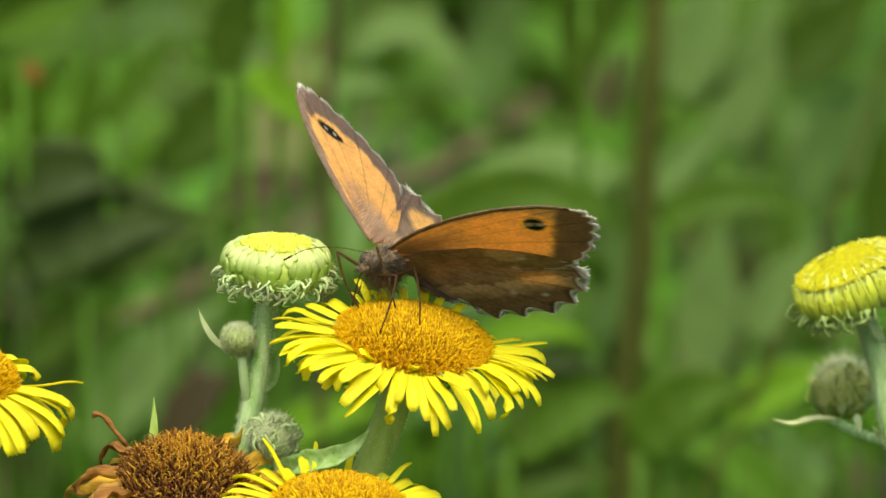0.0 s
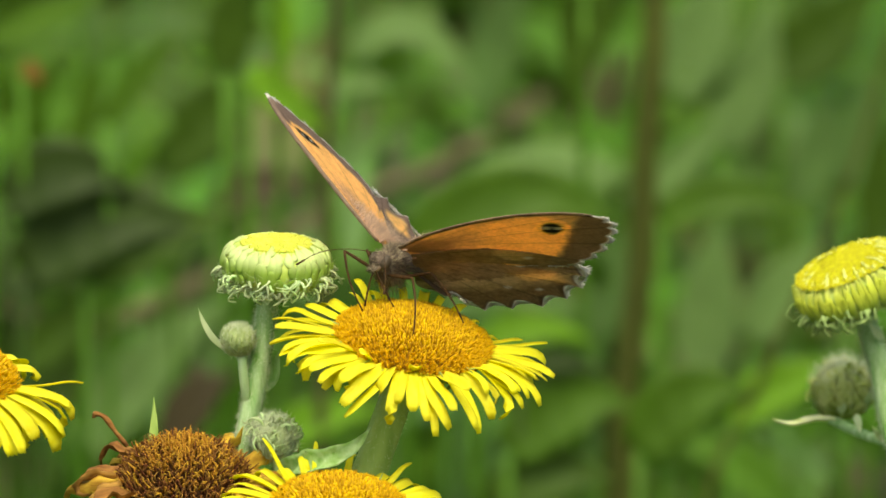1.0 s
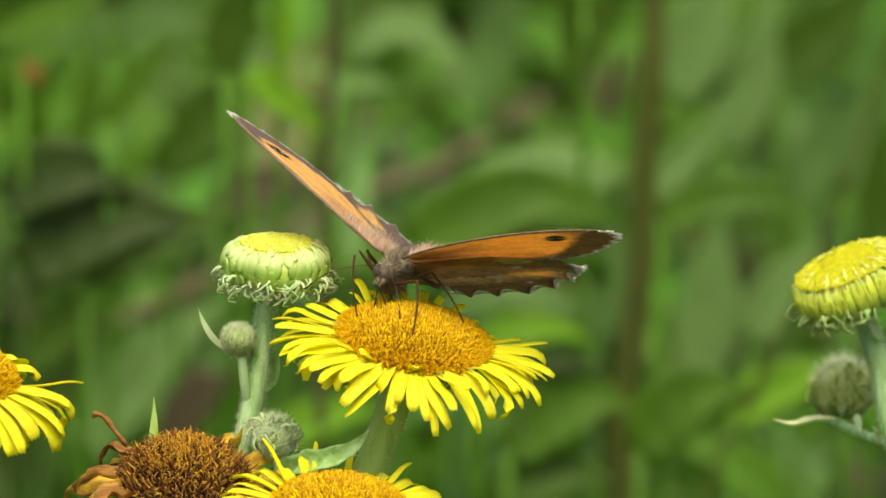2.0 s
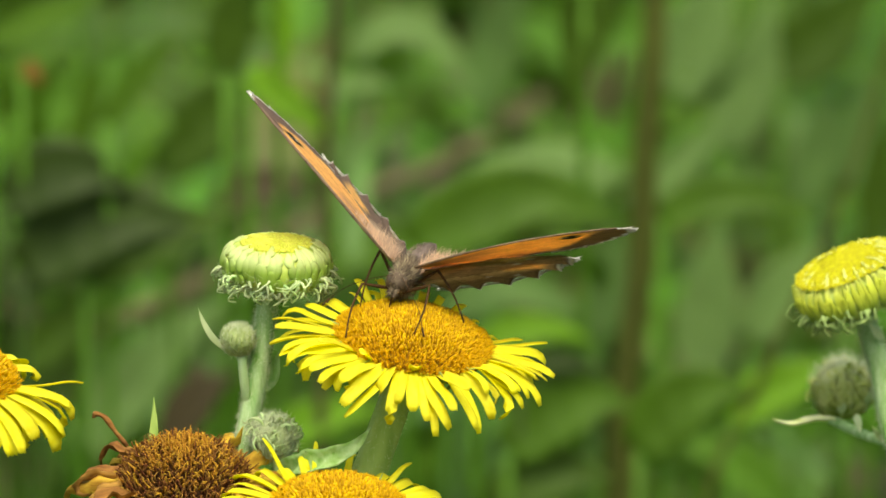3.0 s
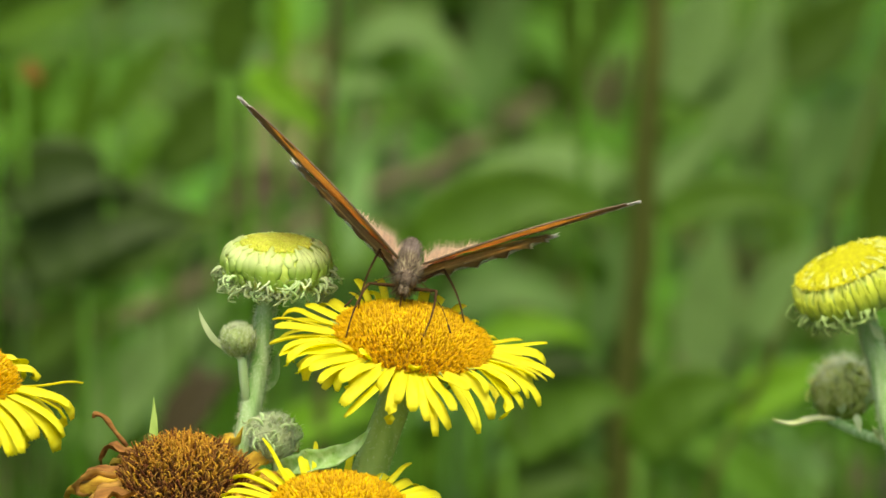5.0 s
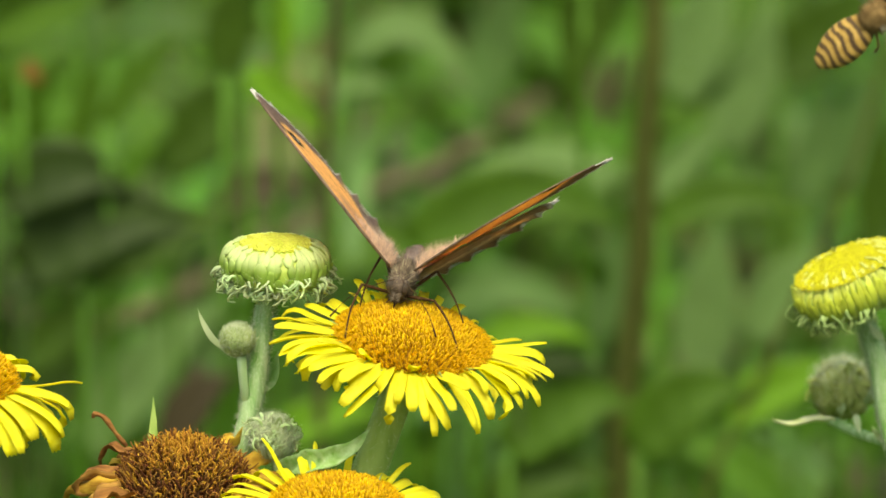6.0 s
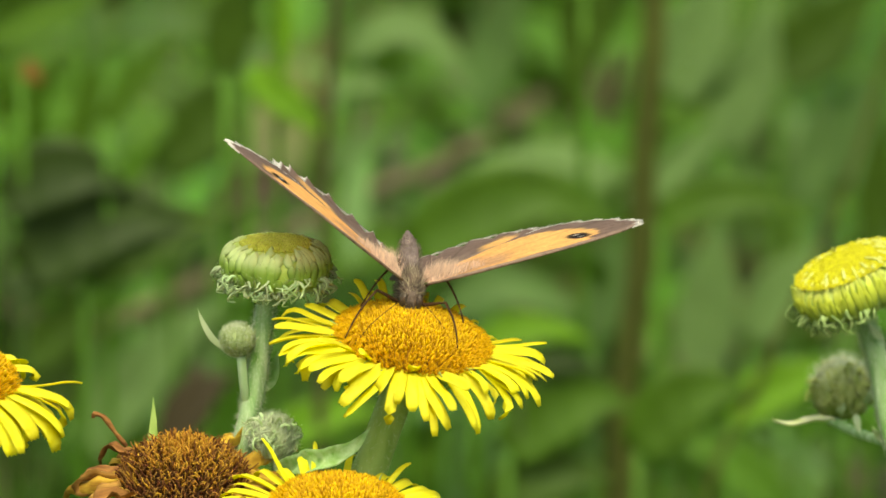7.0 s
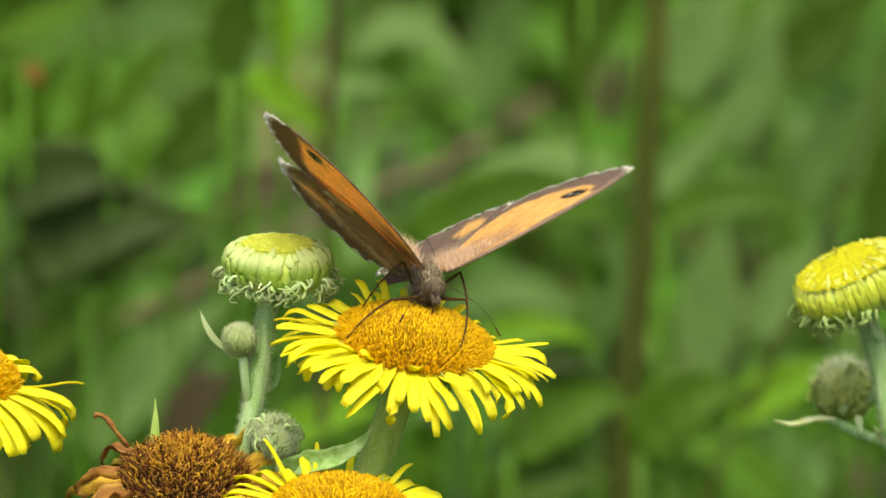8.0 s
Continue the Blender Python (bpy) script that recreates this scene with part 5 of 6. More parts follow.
    for i in range(700):
        f = rnd.random() ** 1.5
        k = rnd.uniform(0.15, 0.95) * NA
        p = rim[int(k)] * (0.05 + 0.24 * f)
        add_spike(bm, Vector((p.x * MM, side * p.y * MM, (arch(p.y) + camber * math.sin(math.pi * 0.36 * f) - 0.02) * MM)),
                  Vector((-0.5 + rnd.uniform(-.4, .4), side * (0.5 + rnd.uniform(-.4, .4)), rnd.uniform(0.3, 1.2))), rnd.uniform(0.7, 2.6) * (1 - 0.7 * f) * MM, 0.026 * MM, 3)
    part("fuzz", bm, WING_FUZZ, ob, "soft tawny hair at the wing root", kind="stuff")
    return ob


def fur(bm, m, count, length, rnd, back=0.8, thick=0.03):
    """Hairs on the ball under m, combed backwards."""
    for i in range(count):
        v = Vector([rnd.gauss(0, 1) for _ in range(3)]).normalized()
        p = m @ v
        d = (m.to_3x3() @ v).normalized() + Vector((-back * rnd.uniform(0.4, 1.2), rnd.uniform(-.4, .4), rnd.uniform(-.3, .3)))
        add_spike(bm, p, d, rnd.uniform(0.5, 1.1) * length * MM, thick * MM, 3)


UPPER, LOWER = 3.6 * MM, 5.9 * MM


def leg_parts(parent):
    """The two moving pieces of a leg: each starts at its own joint and points down its z axis."""
    rnd = random.Random(63)
    bm = bmesh.new()
    add_tube(bm, [Vector((0, 0, -UPPER * k / 6)) for k in range(7)], lambda f: (0.14 + 0.05 * math.sin(math.pi * f) - 0.04 * f) * MM, 7)
    for i in range(40):
        add_spike(bm, Vector((0, 0, -UPPER * rnd.random() * 0.8)), Vector((rnd.uniform(-1, 1), rnd.uniform(-1, 1), -0.5)), rnd.uniform(0.2, 0.45) * MM, 0.02 * MM, 3)
    upper = part("upper_leg", bm, LEG, parent)
    bm = bmesh.new()
    bow = [Vector((0.35 * math.sin(math.pi * k / 10) * MM, 0, -LOWER * k / 10)) for k in range(11)]
    add_tube(bm, bow, lambda f: (0.13 - 0.07 * f + (0.02 if f > 0.93 else 0)) * MM, 7)
    for i in range(60):
        k = rnd.random()
        add_spike(bm, Vector((0.3 * math.sin(math.pi * k) * MM, 0, -LOWER * k)), Vector((rnd.uniform(-1, 1), rnd.uniform(-1, 1), -0.8)), 0.24 * MM, 0.018 * MM, 3)
    return upper, part("lower_leg", bm, LEG, parent)


HIP = {"fl": Vector((1.2, 0.6, -1.5)) * MM, "fr": Vector((1.2, -0.6, -1.5)) * MM, "bl": Vector((-0.5, 0.6, -1.6)) * MM, "br": Vector((-0.5, -0.6, -1.6)) * MM}


def build_butterfly():
    rnd = random.Random(71)
    ob = tagged(new("butterfly"), "orange and brown butterfly with eyespots, feeding on a yellow flower", "butterfly")
    ob.empty_display_size = 0.01
    bm = bmesh.new()
    thorax = pose(0.0, 0, -0.6 * MM) @ Matrix.Diagonal((2.1 * MM, 1.0 * MM, 1.8 * MM, 1))
    add_blob(bm, thorax, 14, 20, 0.08)
    t = part("thorax", bm, BODY_SKIN, ob)
    bm = bmesh.new()
    fur(bm, thorax, 1700, 0.8, rnd, 0.9, 0.034)
    part("fur", bm, BODY_FUR, t, "grey-brown thorax hair", kind="stuff")
    bm = bmesh.new()
    fur(bm, pose(-0.6 * MM, 0, -1.0 * MM) @ Matrix.Diagonal((1.9 * MM, 1.05 * MM, 1.9 * MM, 1)), 500, 1.5, rnd, 0.7, 0.028)
    part("long_hair", bm, GREY_FUR, t, "long pale hair under the thorax", kind="stuff")
    bm = bmesh.new()
    n = 44
    prof = []
    for i in range(n + 1):
        f = i / n
        r = 1.1 * math.sin(math.pi * (0.16 + 0.80 * f) ** 0.9) ** 0.75 * (1 + 0.05 * math.cos(f * 2 * math.pi * 8))
        prof.append((max(r, 0.02) * MM, 7.5 * f * MM))
    prof = [(0, 0)] + prof + [(0, 7.55 * MM)]
    add_lathe(bm, prof, 20, pose(-1.6 * MM, 0, 0, 0, -88, 0) @ Matrix.Diagonal((1.0, 0.85, 1, 1)))
    a = part("abdomen", bm, ABDOMEN, ob, "slender segmented grey-brown abdomen")
    bm = bmesh.new()
    fur(bm, pose(-4.7 * MM, 0, 0.2 * MM) @ Matrix.Diagonal((3.5 * MM, 1.1 * MM, 1.1 * MM, 1)), 900, 0.5, rnd, 1.5, 0.025)
    part("fur", bm, GREY_FUR, a, kind="stuff")
    head_m = pose(2.0 * MM, 0, -0.45 * MM) @ Matrix.Diagonal((0.85 * MM, 0.85 * MM, 0.9 * MM, 1))
    bm = bmesh.new()
    add_blob(bm, head_m, 10, 14, 0.05)
    h = part("head", bm, BODY_SKIN, ob)
    bm = bmesh.new()
    fur(bm, head_m, 300, 0.42, rnd, -0.3)
    part("fur", bm, BODY_FUR, h, kind="stuff")
    for s in (1, -1):
        bm = bmesh.new()
        add_blob(bm, pose(2.2 * MM, s * 0.68 * MM, -0.42 * MM) @ Matrix.Diagonal((0.62 * MM, 0.42 * MM, 0.72 * MM, 1)), 10, 14)
        part("eye", bm, EYE_DARK, h, "dark round compound eye")
        bm = bmesh.new()
        pal = [Vector((2.45, s * 0.26, -0.9)) * MM, Vector((2.9, s * 0.24, -1.3)) * MM, Vector((3.4, s * 0.2, -1.5)) * MM]
        add_tube(bm, spline(pal, 6), lambda f: (0.24 - 0.16 * f) * MM, 7)
        for i in range(120):
            q = pal[0].lerp(pal[2], rnd.random())
            add_spike(bm, q, Vector((0.6, rnd.uniform(-1, 1), rnd.uniform(-1, 0.6))), 0.5 * MM, 0.025 * MM, 3)
        part("palp", bm, BODY_FUR, h)
        bm = bmesh.new()
        ant = [Vector((2.35, s * 0.35, 0.25)), Vector((4.8, s * 2.1, -0.1)), Vector((6.7, s * 3.8, -1.1)), Vector((8.0, s * 5.0, -2.7))]
        add_tube(bm, [p * MM for p in map(Vector, spline(ant, 36))], lambda f: (0.036 + (0.06 if f > 0.88 else 0) + 0.012 * math.cos(f * 150)) * MM, 6)
        part("antenna", bm, LEG, h, "thin banded antenna with a club")
    bm = bmesh.new()
    add_tube(bm, [Vector(p) * MM for p in spline([(2.6, 0, -1.1), (2.9, 0, -2.2), (2.8, 0, -3.6), (2.6, 0, -4.8)], 10)], 0.09 * MM, 6)
    part("proboscis", bm, LEG, h)
    legs = {k: leg_parts(ob) for k in ("fl", "fr", "bl", "br")}
    wings = {}
    for key, s in (("L", 1), ("R", -1)):
        wings["F" + key] = wing_part("forewing", "orange forewing with a brown border and a black eyespot", FORE, s, fore_upper, fore_lower, ob, 0.60, (0.34, 0.77), 0.15)
        wings["H" + key] = wing_part("hindwing", "brown scalloped hindwing with an orange patch above", HIND, s, hind_upper, hind_lower, ob, 1.45, (0.28, 0.87), 0.0, 0.35 if s > 0 else 0.0, 0.32 * s)
    return ob, wings, legs


butterfly, wings, legs = build_butterfly()


# ---- hoverfly ----
FLY_AMBER = organic("fly_amber", (0.36, 0.22, 0.05), (0.56, 0.37, 0.11), 1500, 0.55, 0.2, 0.3)
FLY_BLACK = organic("fly_black", (0.05, 0.03, 0.015), (0.13, 0.08, 0.035), 1500, 0.55, 0.2, 0.3)
FLY_BRONZE = organic("fly_bronze", (0.12, 0.075, 0.03), (0.32, 0.21, 0.085), 1500, 0.7, 0.1, 0.3)


def film_material():
    m, nodes, links, b = shader("fly_film", 0.15, 0.5)
    b.inputs["Base Color"].default_value = (0.6, 0.55, 0.45, 1)
    clear = nodes.new("ShaderNodeBsdfTransparent")
    co = nodes.new("ShaderNodeTexCoord")
    n = node(nodes, "ShaderNodeTexNoise", Scale=900.0)
    links.new(co.outputs["Object"], n.inputs["Vector"])
    mx = nodes.new("ShaderNodeMixShader")
    links.new(ramp(nodes, links, n.outputs["Fac"], 0.30, 3.6), mx.inputs[0])
    links.new(clear.outputs[0], mx.inputs[1])
    links.new(b.outputs[0], mx.inputs[2])
    links.new(mx.outputs[0], nodes["Material Output"].inputs["Surface"])
    return m


FM = 1.08 * MM


def build_hoverfly():
    ob = tagged(new("hoverfly"), "small hoverfly with a black and amber banded abdomen, in flight", "insect")
    ob.empty_display_size = 0.005
    bm = bmesh.new()
    n = 70
    prof = [(0, 0)]
    for i in range(n + 1):
        f = i / n
        prof.append((max(0.05, 1.55 * math.sin(math.pi * (0.18 + 0.80 * f)) ** 0.6) * FM, 5.2 * f * FM))
    prof.append((0, 5.25 * FM))
    add_lathe(bm, prof, 36, pose(-0.9 * FM, 0, 0, 0, -92, 0) @ Matrix.Diagonal((0.62, 1.12, 1, 1)))
    bm.faces.ensure_lookup_table()
    for f in bm.faces:
        c = f.calc_center_median()
        t = (-c.x / FM - 0.9) / 5.2 + 0.02 * math.cos(2.6 * c.y / FM) + 0.03 * noise.noise(c * 700)
        f.material_index = 1 if (t * 6.6) % 1.0 > 0.5 or t > 0.97 else 0
    part("abdomen", bm, [FLY_AMBER, FLY_BLACK], ob, "flat abdomen banded black and amber")
    bm = bmesh.new()
    add_blob(bm, pose(0.4 * FM, 0, 0.15 * FM) @ Matrix.Diagonal((1.55 * FM, 1.3 * FM, 1.2 * FM, 1)), 12, 16, 0.03)
    rnd = random.Random(81)
    fur(bm, pose(0.4 * FM, 0, 0.15 * FM) @ Matrix.Diagonal((1.55 * FM, 1.3 * FM, 1.2 * FM, 1)), 900, 0.55, rnd, 0.6, 0.03)
    part("thorax", bm, FLY_BRONZE, ob)
    bm = bmesh.new()
    add_blob(bm, pose(2.25 * FM, 0, 0) @ Matrix.Diagonal((0.6 * FM, 0.9 * FM, 0.9 * FM, 1)), 10, 14)
    h = part("head", bm, FLY_AMBER, ob)
    for s in (1, -1):
        bm = bmesh.new()
        add_blob(bm, pose(2.3 * FM, s * 0.62 * FM, 0.2 * FM) @ Matrix.Diagonal((0.68 * FM, 0.66 * FM, 0.85 * FM, 1)), 10, 14)
        part("eye", bm, EYE_DARK, h)
        for k in range(3):
            bm = bmesh.new()
            x = 1.0 - 0.8 * k
            add_tube(bm, [Vector(p) * FM for p in spline([(x, s * 0.7, -0.8), (x + 0.4 - 0.5 * k, s * 1.5, -1.6), (x - 0.2 - 0.6 * k, s * 1.3, -2.8)], 8)], 0.1 * FM, 6)
            part("leg", bm, FLY_BRONZE, ob)
    film = film_material()
    fly_wings = []
    for s in (1, -1):
        bm = bmesh.new()
        spine = [Vector((-0.25 * f * f, s * f, 0)) * (7.0 * FM) for f in [k / 10 for k in range(11)]]
        add_blade(bm, spine, lambda f: 2.2 * FM * max(0.1, math.sin(math.pi * (0.08 + 0.9 * f) ** 1.3)), 0.04 * FM, (0, 0, 1), 4, 0.02)
        w = part("wing", bm, film, ob, "clear glassy wing")
        fly_wings.append((s, w))
    return ob, fly_wings


hoverfly, fly_wings = build_hoverfly()

# seconds; place in millimetres from (0, 0, 0.46); roll, pitch, yaw in degrees
DARTING = [
    (0, 56, -30, -4, -66.9, -48.6, -174.5),
    (5.2, 56, -30, -4, -66.9, -48.6, -174.5),
    (5.5, 44.9, -30.1, 6, -66.9, -48.6, -174.5),
    (5.8, 34, -30.1, 11.2, -68.6, -52.1, -175),
    (5.9, 36.4, -30, 18.1, -83.9, -79.8, -178.5),
    (6, 38.1, -30.2, 28.5, 63.2, -39.6, -6.8),
    (6.1, 33.2, -30.1, 18.4, 67.5, -49.8, -5.3),
    (6.2, 33.1, -30.2, 9.5, 62.5, -37.7, -7.1),
    (6.3, 30.6, -30.2, 18.1, 62.5, -37.9, -7),
    (6.4, 35.2, -30, 23.5, -76.1, -66.7, -177),
    (6.5, 46.4, -30, 21.5, -76.3, -67.1, -177),
    (8, 58, -26, 16, -76.3, -67.1, -177),
]


# ---- motion of the insects ----
def wing_pose(key, flap, sweep, twist, bend=0.0):
    """A wing on its hinge: raised by flap, swung forwards by sweep, turned about its length by twist. The hindwing hangs on the
    forewing's plane, bent from it by bend degrees."""
    s = 1 if key[1] == "L" else -1
    hinge = pose(1.2 * MM, 1.25 * s * MM, 1.1 * MM)
    if key[0] == "H":
        hinge = hinge @ pose(0, 0, 0, s * (flap - bend)) @ pose(0, 0, 0, 0, twist, 0) @ pose(-1.8 * MM, 0, -0.22 * MM) @ pose(0, 0, 0, 0, -twist, 0) @ pose(0, 0, 0, s * (bend - flap))
    return hinge @ pose(0, 0, 0, s * flap) @ pose(0, 0, 0, 0, twist, 0) @ pose(0, 0, 0, 0, 0, s * sweep)


# seconds; thorax place in millimetres from (0, 0, 0.46); roll, pitch, yaw; then flap, sweep, twist of the left and right
# forewing and of the left and right hindwing, in degrees
FLIGHT = [
    (0, -5.17, 2.26, -1.6, -7.9, -18, -133, 31.4, 9.6, -12.4, 32.9, 7.7, -8.7, 31.1, -1.8, -10.2, 32.5, 0.1, -8.7),
    (0.1, -5.24, 2.26, -1.54, -7.9, -18.6, -133, 31.2, 9.8, -12.5, 33.4, 7.8, -8.3, 30.9, -1.9, -10.3, 33.1, 0, -8.3),
    (0.2, -5.17, 2.23, -1.62, -9.1, -18.5, -132.7, 31.7, 9.5, -12.7, 33.2, 7.6, -8.4, 31.4, -1.8, -10.5, 32.8, 0, -8.4),
    (0.3, -4.58, 2.29, -1.25, -11.3, -19.4, -128.9, 26.1, 8.5, -13.9, 31.2, 6.9, -7.4, 25.8, -1.8, -11.7, 30.8, 0, -7.4),
    (0.4, -4.43, 2.26, -1.25, -12, -20.1, -127.6, 24.4, 8.7, -13.6, 29.2, 7, -7.9, 24.1, -1.9, -11.4, 28.8, 0, -7.9),
    (0.5, -4.42, 2.24, -1.25, -11.5, -20, -127.5, 23.8, 8.6, -13.8, 29.5, 7, -8.1, 23.6, -1.9, -11.6, 29.1, 0, -8.1),
    (0.6, -4.84, 2.14, -1.57, -8.5, -15.5, -125.2, 27.1, 7.9, -12.4, 27.2, 6.4, -9.9, 26.9, -2, -10.2, 26.8, 0, -9.9),
    (0.8, -4.65, 2.15, -1.48, -7.8, -16.4, -123.9, 26.5, 7.9, -12.8, 29.1, 6.5, -9.8, 26.3, -2, -10.6, 28.7, 0, -9.8),
    (1, -4.53, 2.15, -1.45, -8, -16.9, -123, 26.5, 8.2, -12.6, 29.5, 6.8, -9.8, 26.3, -2, -10.4, 29.1, 0, -9.8),
    (1.2, -4.4, 2.2, -1.35, -8.5, -17.7, -122.2, 25.4, 8.5, -12.8, 29.4, 7, -9.9, 25.3, -2.1, -10.6, 29, -0.1, -9.9),
    (1.3, -4.32, 2.23, -1.28, -8.9, -15.4, -121.4, 23.7, 5.8, -13.4, 27.6, 6.2, -12.2, 23.6, -2.4, -13.4, 27.2, -0.1, -12.2),
    (1.4, -4.15, 2.26, -1.21, -9.2, -12.7, -121.4, 15.8, 5.7, -16.8, 20.3, 5.1, -14.7, 15.7, -2.7, -16.8, 19.9, -0.1, -14.7),
    (1.5, -3.98, 2.24, -1.29, -8.9, -13, -121.3, 16.5, 5.1, -15.9, 20.3, 5.6, -14.9, 16.2, -2.3, -15.9, 19.9, -0.1, -14.9),
    (1.6, -4.46, 2.09, -1.87, -9.1, -8.6, -118.2, 18.3, 4.9, -14.9, 22.5, 5.1, -14.2, 17.9, -2.2, -14.9, 22.1, -0.1, -14.2),
    (1.7, -4.53, 2.05, -2.03, -8.9, -7.5, -117.8, 19.9, 4.7, -14.5, 23, 5.1, -14.1, 19.5, -2.2, -14.5, 22.6, -0.1, -14.1),
    (2.8, -3.54, 2, -2.57, -12.7, 1.1, -106.8, 28.6, 6.1, -18, 33.1, 5.4, -15.6, 28.2, 2.9, -18.5, 32.6, -2.3, -14.8),
    (3, -3.49, 1.98, -2.7, -13.1, 0.6, -107.1, 28.5, 5.9, -16.9, 33.8, 5.4, -16.9, 28, 3, -17.4, 33.4, -2.3, -16.1),
    (3.2, -3.49, 1.98, -2.65, -12.9, 0.3, -107.4, 28.2, 5.8, -16.7, 32.9, 5.6, -15.1, 27.7, 3.1, -17.2, 32.5, -2.2, -14.3),
    (3.5, -3.39, 1.93, -2.63, -13.3, 0.4, -106.2, 28.2, 5.8, -17.4, 33.6, 5.2, -16.4, 27.7, 3, -17.9, 33.2, -2.2, -15.6),
    (3.6, -3.37, 1.92, -2.61, -13.5, 0.3, -105.5, 28.3, 5.2, -17.4, 32.9, 4.7, -15.1, 27.8, 3.2, -17.9, 32.5, -2, -14.3),
    (3.8, -2.84, 2.05, -1.77, -15.4, -7, -93.8, 28.8, 4.1, -15.7, 32.8, 3.5, -13.6, 28.4, 0.8, -16.2, 32.3, 2.9, -12.8),
    (4, -2.93, 1.94, -1.99, -14.8, -4.1, -92.5, 30.2, 3.8, -14.2, 32.4, 3.4, -13.1, 29.7, 0.6, -14.7, 32, 2.6, -12.3),
    (4.2, -3.02, 1.88, -2.27, -14.6, -1.2, -90.7, 30.7, 4.8, -13.6, 32, 4.6, -12.6, 30.3, 0.2, -14.1, 31.6, 2.1, -11.8),
    (4.5, -3.01, 1.88, -2.25, -14.7, -1.7, -90.4, 30.6, 4.7, -13.4, 32.1, 4.7, -12.3, 30.2, 0.4, -13.9, 31.7, 2.1, -11.5),
    (4.7, -3.05, 1.91, -2.25, -14.7, -0.7, -90.5, 30.2, 4.6, -14, 31.7, 4.7, -13.1, 29.8, 0.4, -14.5, 31.3, 2, -12.3),
    (5.8, -3.64, 1.93, -3.09, -9.8, 7.9, -97.3, 38.4, 2.7, -22.9, 39.2, 2.2, -21.4, 38, 1.3, -22.9, 38.7, -1.1, -22.1),
    (5.9, -3.55, 1.9, -3.14, -9.1, 8.4, -95.6, 38.9, 4.2, -19.6, 40, 3, -16.9, 38.5, 1.4, -19.6, 39.5, -0.7, -17.6),
    (6, -3.61, 1.88, -3, -8.7, 1.2, -100.4, 41.5, 6.4, -10.5, 42, 7.4, -12.3, 41.1, 2, -10.5, 41.5, 1.1, -13),
    (6.1, -4.33, 1.68, -3.72, -9.8, 7.7, -92.9, 40.3, 8.7, -10.8, 41.1, 10.5, -6.4, 39.8, 6.4, -10.8, 40.7, 3.4, -7.1),
    (6.2, -4.27, 1.65, -3.75, -10, 5.9, -91.9, 39.7, 8.6, -10.1, 40, 10, -4.8, 39.2, 6.4, -10.1, 39.6, 3.2, -5.5),
    (6.3, -3.52, 1.8, -3.1, -11.4, 8.2, -96.5, 41.2, 5.5, -16.2, 42.9, 5.7, -14.1, 40.7, 2.5, -16.2, 42.5, 2.7, -14.8),
    (6.4, -3.28, 1.84, -2.89, -13.1, 6.5, -94.8, 37.7, 5.4, -16.9, 39.8, 5.7, -17.8, 37.3, 1.5, -16.9, 39.4, 2.5, -18.5),
    (6.5, -3.37, 1.83, -2.88, -14, 6.3, -93.7, 37.9, 5.5, -17.2, 38.8, 5.8, -16.8, 37.5, 1, -17.2, 38.3, 2.6, -17.5),
    (6.6, -2.94, 1.68, -3.45, -15.8, 13.8, -94.1, 26.8, 5.7, -22.1, 29.2, 5.8, -22, 26.5, -0.7, -22.1, 28.8, 2.4, -22.7),
    (6.7, -3.06, 1.64, -3.53, -15.3, 15, -90.7, 28.1, 6.9, -20.2, 29.9, 8, -17.4, 27.6, 2, -20.2, 29.5, -1.6, -16.1),
    (6.8, -3.06, 1.6, -3.66, -14.5, 16, -90, 28.8, 7.2, -20.6, 29.9, 8.4, -17.2, 28.3, 2.4, -20.6, 29.5, -1.6, -15.9),
    (7, -2.89, 1.58, -3.76, -13.3, 16.6, -87.2, 29.3, 7, -20.3, 28.4, 7.8, -17.5, 28.8, 1.1, -20.3, 28, -1.8, -16.2),
    (7.2, -2.82, 1.61, -3.72, -13.3, 15.9, -87.3, 28.9, 7, -19.5, 28.4, 7.5, -17.1, 28.4, 1.1, -19.5, 28, -1.8, -15.8),
    (7.3, -2.67, 1.74, -3.22, -14.4, 9.5, -86.9, 28.4, 6.7, -18.8, 30.5, 7.2, -19.1, 28, 0.6, -18.8, 30.1, -1.7, -19.8),
    (7.4, -2.41, 1.89, -2.7, -15.7, 5, -84.9, 28, 7.9, -17.7, 29.3, 7.3, -18.6, 27.6, 0.1, -17.7, 28.8, -1.9, -19.3),
    (7.5, -1.84, 2.15, -1.72, -17.4, -2.7, -79.9, 30.3, 10.3, -16.4, 29.8, 8.8, -17.2, 29.9, -0.9, -16.4, 29.2, -2.4, -17.9),
    (7.6, -1.75, 2.13, -1.83, -17.4, -2.9, -79.1, 31.2, 10.5, -15.6, 30.8, 9.1, -15.9, 30.8, -1.3, -15.6, 30.3, -2.8, -16.6),
    (7.7, -1.78, 2.09, -1.94, -16.7, -3.1, -79, 31.4, 10, -14.4, 31.7, 8.6, -15.1, 31, -1.3, -14.4, 31.2, -2.8, -15.8),
    (7.8, -1.72, 1.91, -2.59, -14, 0.2, -73.8, 35, 6.9, -11.7, 33.5, 6.3, -7.6, 34.6, -0.1, -11.7, 32.7, -2.2, -8.3),
    (7.9, -1.62, 1.75, -3.2, -13.1, 0.9, -70.5, 39.6, 6.1, -9.1, 36.9, 5.3, -3.3, 39.1, 0.3, -9.1, 36.2, -2, -4),
    (8, -1.53, 1.76, -3.16, -12.6, 1.6, -70.7, 36.5, 5, -9.9, 35.6, 5.2, -6.5, 36.1, 0.4, -9.9, 35.2, -2.2, -7.2),
]
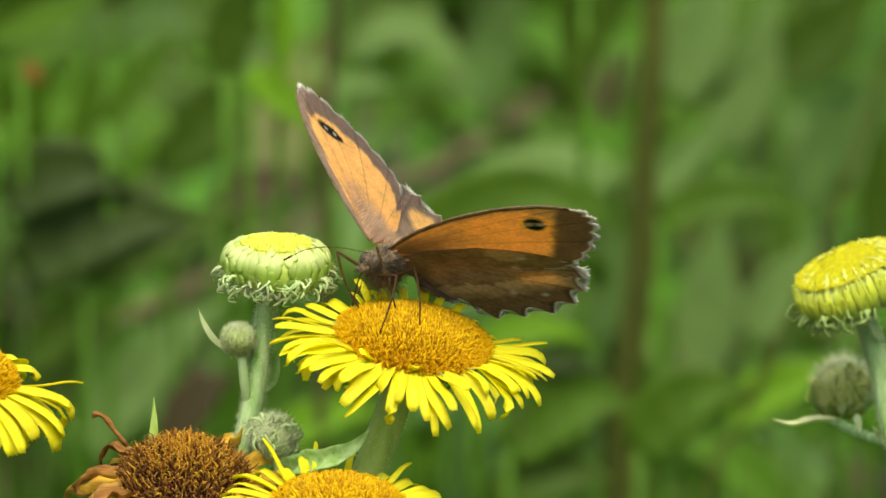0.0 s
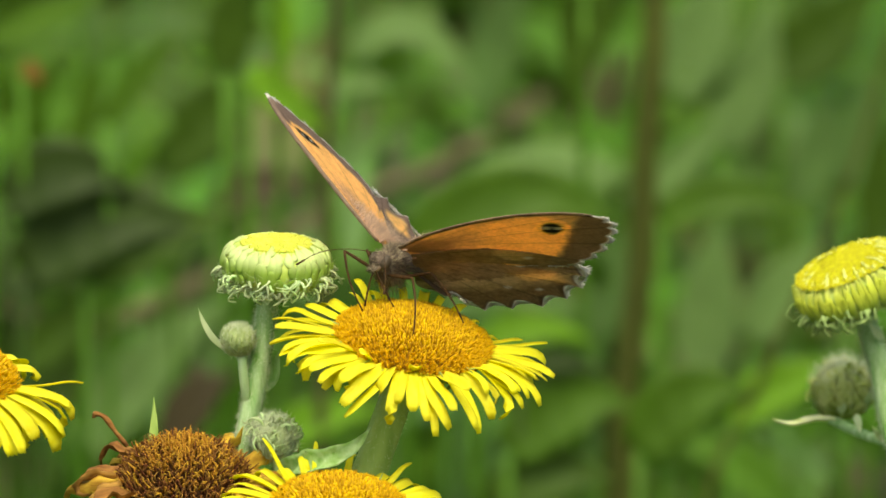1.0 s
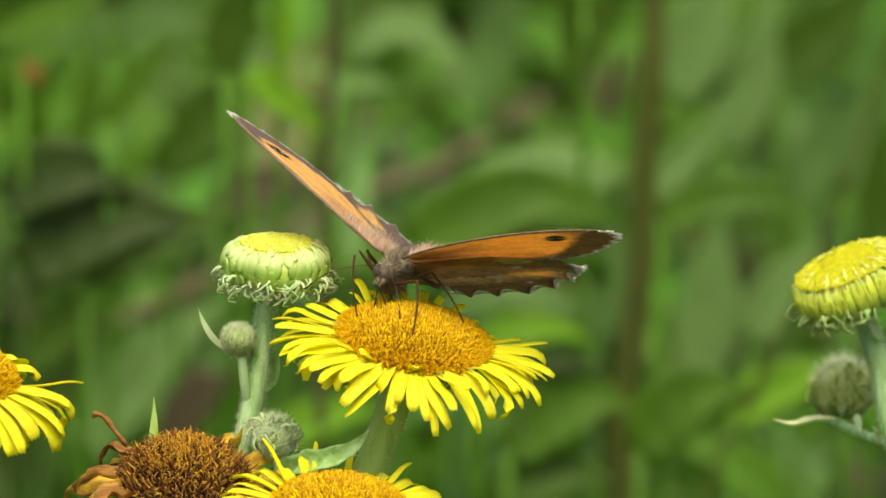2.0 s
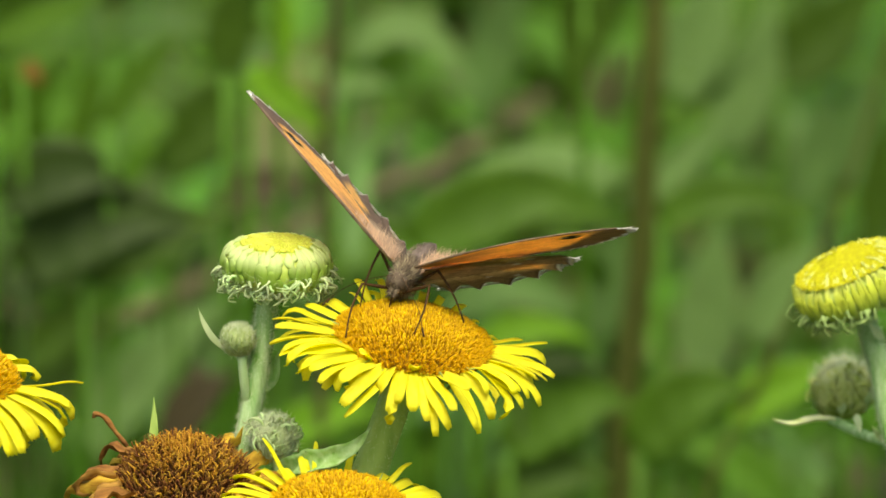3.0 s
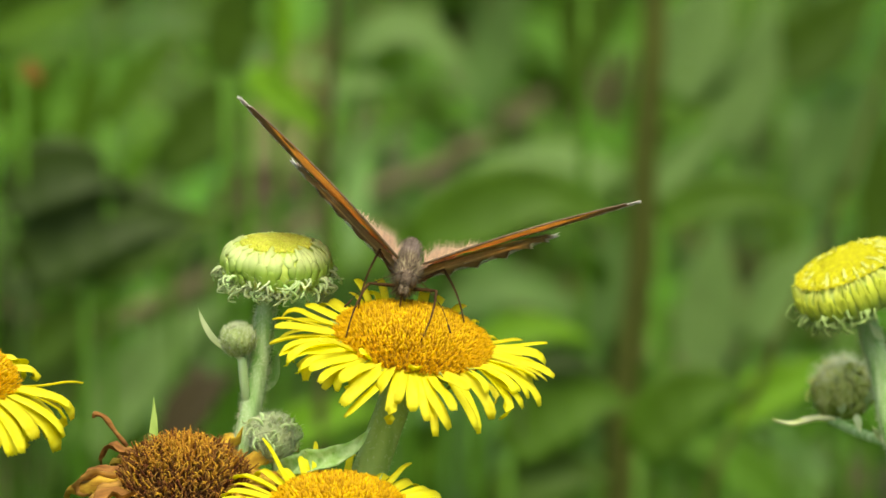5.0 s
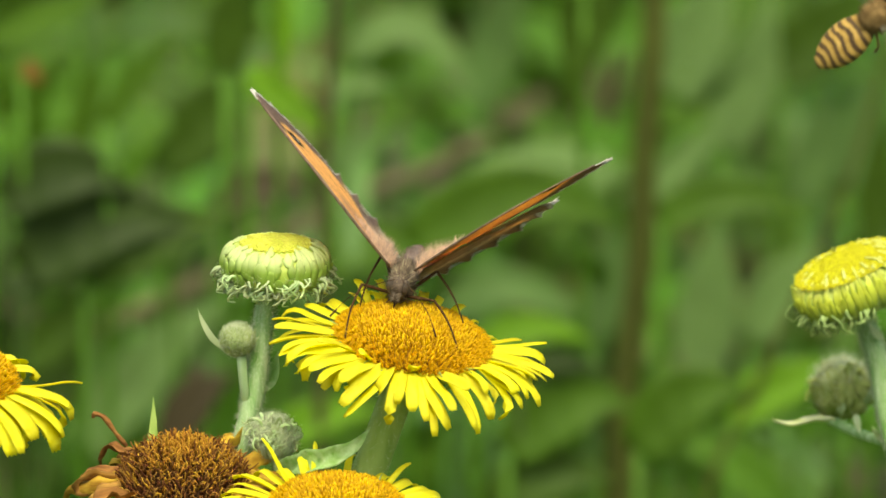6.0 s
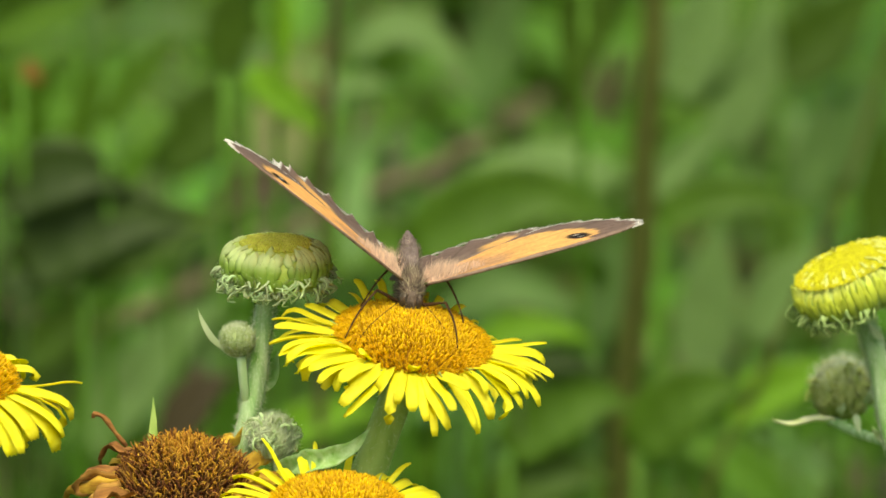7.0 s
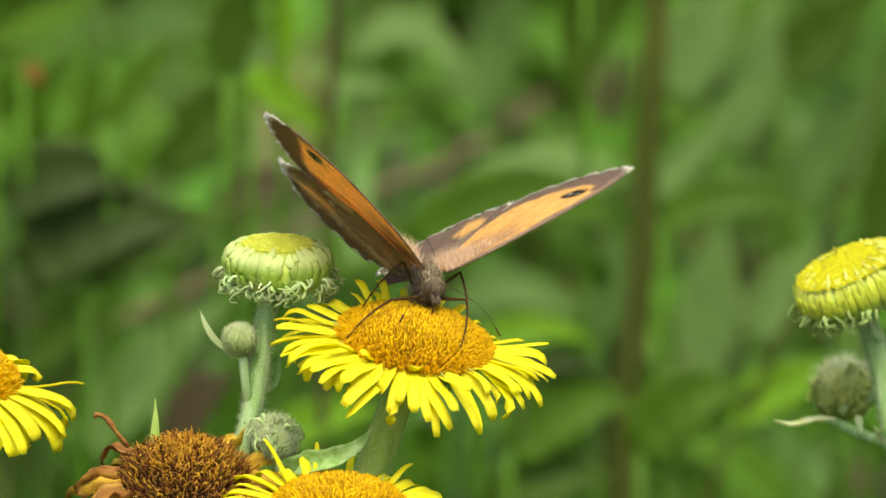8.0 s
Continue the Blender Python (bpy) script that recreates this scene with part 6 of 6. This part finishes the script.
# where the feet stand: seconds, then x, y, z in millimetres from (0, 0, 0.46)
FEET = {
    "fr": [(0, -7.66, 0.26, -5.76), (1.7, -7.23, -1.16, -5.66), (2.8, -8.91, -5.01, -7.14), (8, -8.91, -5.01, -7.14)],
    "br": [(0, -4.37, -0.9, -5.35), (1.7, -4.6, -0.6, -5.4), (2.8, -7.66, 0.26, -5.76), (8, -7.66, 0.26, -5.76)],
    "fl": [(0, -5.8, -5.66, -6.54), (0.2, -5.8, -5.66, -6.54), (0.5, -2.74, -6.0, -6.72), (4.7, -2.74, -6.0, -6.72), (5.8, 1.4, -5.87, -8.04), (8, 1.4, -5.87, -8.04)],
    "bl": [(0, -2.13, -4.09, -6.14), (0.5, -2.13, -4.09, -6.14), (0.8, 2.03, -1.42, -6.99), (8, 2.03, -1.42, -6.99)],
}


def foot_at(rows, t):
    for a, b in zip(rows, rows[1:]):
        if t <= b[0]:
            f = max(0.0, (t - a[0]) / (b[0] - a[0]))
            return Vector(a[1:4]).lerp(Vector(b[1:4]), f)
    return Vector(rows[-1][1:4])


def leg_pose(body, hip, foot, out):
    """Bends a leg at its knee, up and outwards, so that it reaches from its hip to its foot: the poses of its two pieces."""
    d = body.inverted() @ (foot * MM + Vector(AIM)) - hip
    reach = min(max(d.length, 1.05 * abs(LOWER - UPPER)), 0.995 * (UPPER + LOWER))
    way = d.normalized()
    x = Vector((0.15, out, 0.9))
    x = (x - way * x.dot(way)).normalized()
    along = (UPPER ** 2 - LOWER ** 2 + reach ** 2) / (2 * reach)
    knee = hip + way * along + x * math.sqrt(max(0.0, UPPER ** 2 - along ** 2))

    def piece(a, b):
        z = (a - b).normalized()
        e = (x - z * x.dot(z)).normalized()
        return Matrix.Translation(a) @ Matrix((e, z.cross(e), z)).transposed().to_4x4()
    return piece(hip, knee), piece(knee, hip + way * reach)


def motions():
    bodies = []
    for row in FLIGHT:
        bodies.append((row[0], pose(AIM[0] + row[1] * MM, AIM[1] + row[2] * MM, AIM[2] + row[3] * MM, *row[4:7])))
    walk(butterfly, bodies)
    for i, key in enumerate(("FL", "FR", "HL", "HR")):
        walk(wings[key], [(row[0], wing_pose(key, *row[7 + 3 * i:10 + 3 * i], row[7 + 3 * i] - row[7 + 3 * (i % 2)])) for row in FLIGHT])
    for key, (upper, lower) in legs.items():
        bent = [(t, leg_pose(m, HIP[key], foot_at(FEET[key], t), 0.8 if key[1] == "l" else -0.8)) for t, m in bodies]
        walk(upper, [(t, pair[0]) for t, pair in bent])
        walk(lower, [(t, pair[1]) for t, pair in bent])
    walk(hoverfly, [(row[0], pose(AIM[0] + row[1] * MM, AIM[1] + row[2] * MM, AIM[2] + row[3] * MM, *row[4:7])) for row in DARTING])
    for s, wing in fly_wings:
        beats = [(k / FPS, pose(0.4 * MM, s * 0.9 * MM, 0.9 * MM, s * (38 if k % 2 else -12), 0, s * (8 if k % 2 else -12))) for k in range(160, 206)]
        still = pose(0.4 * MM, s * 0.9 * MM, 0.9 * MM, s * 10, 0, 0)
        walk(wing, [(0.0, still)] + beats + [(8.0, still)])


motions()
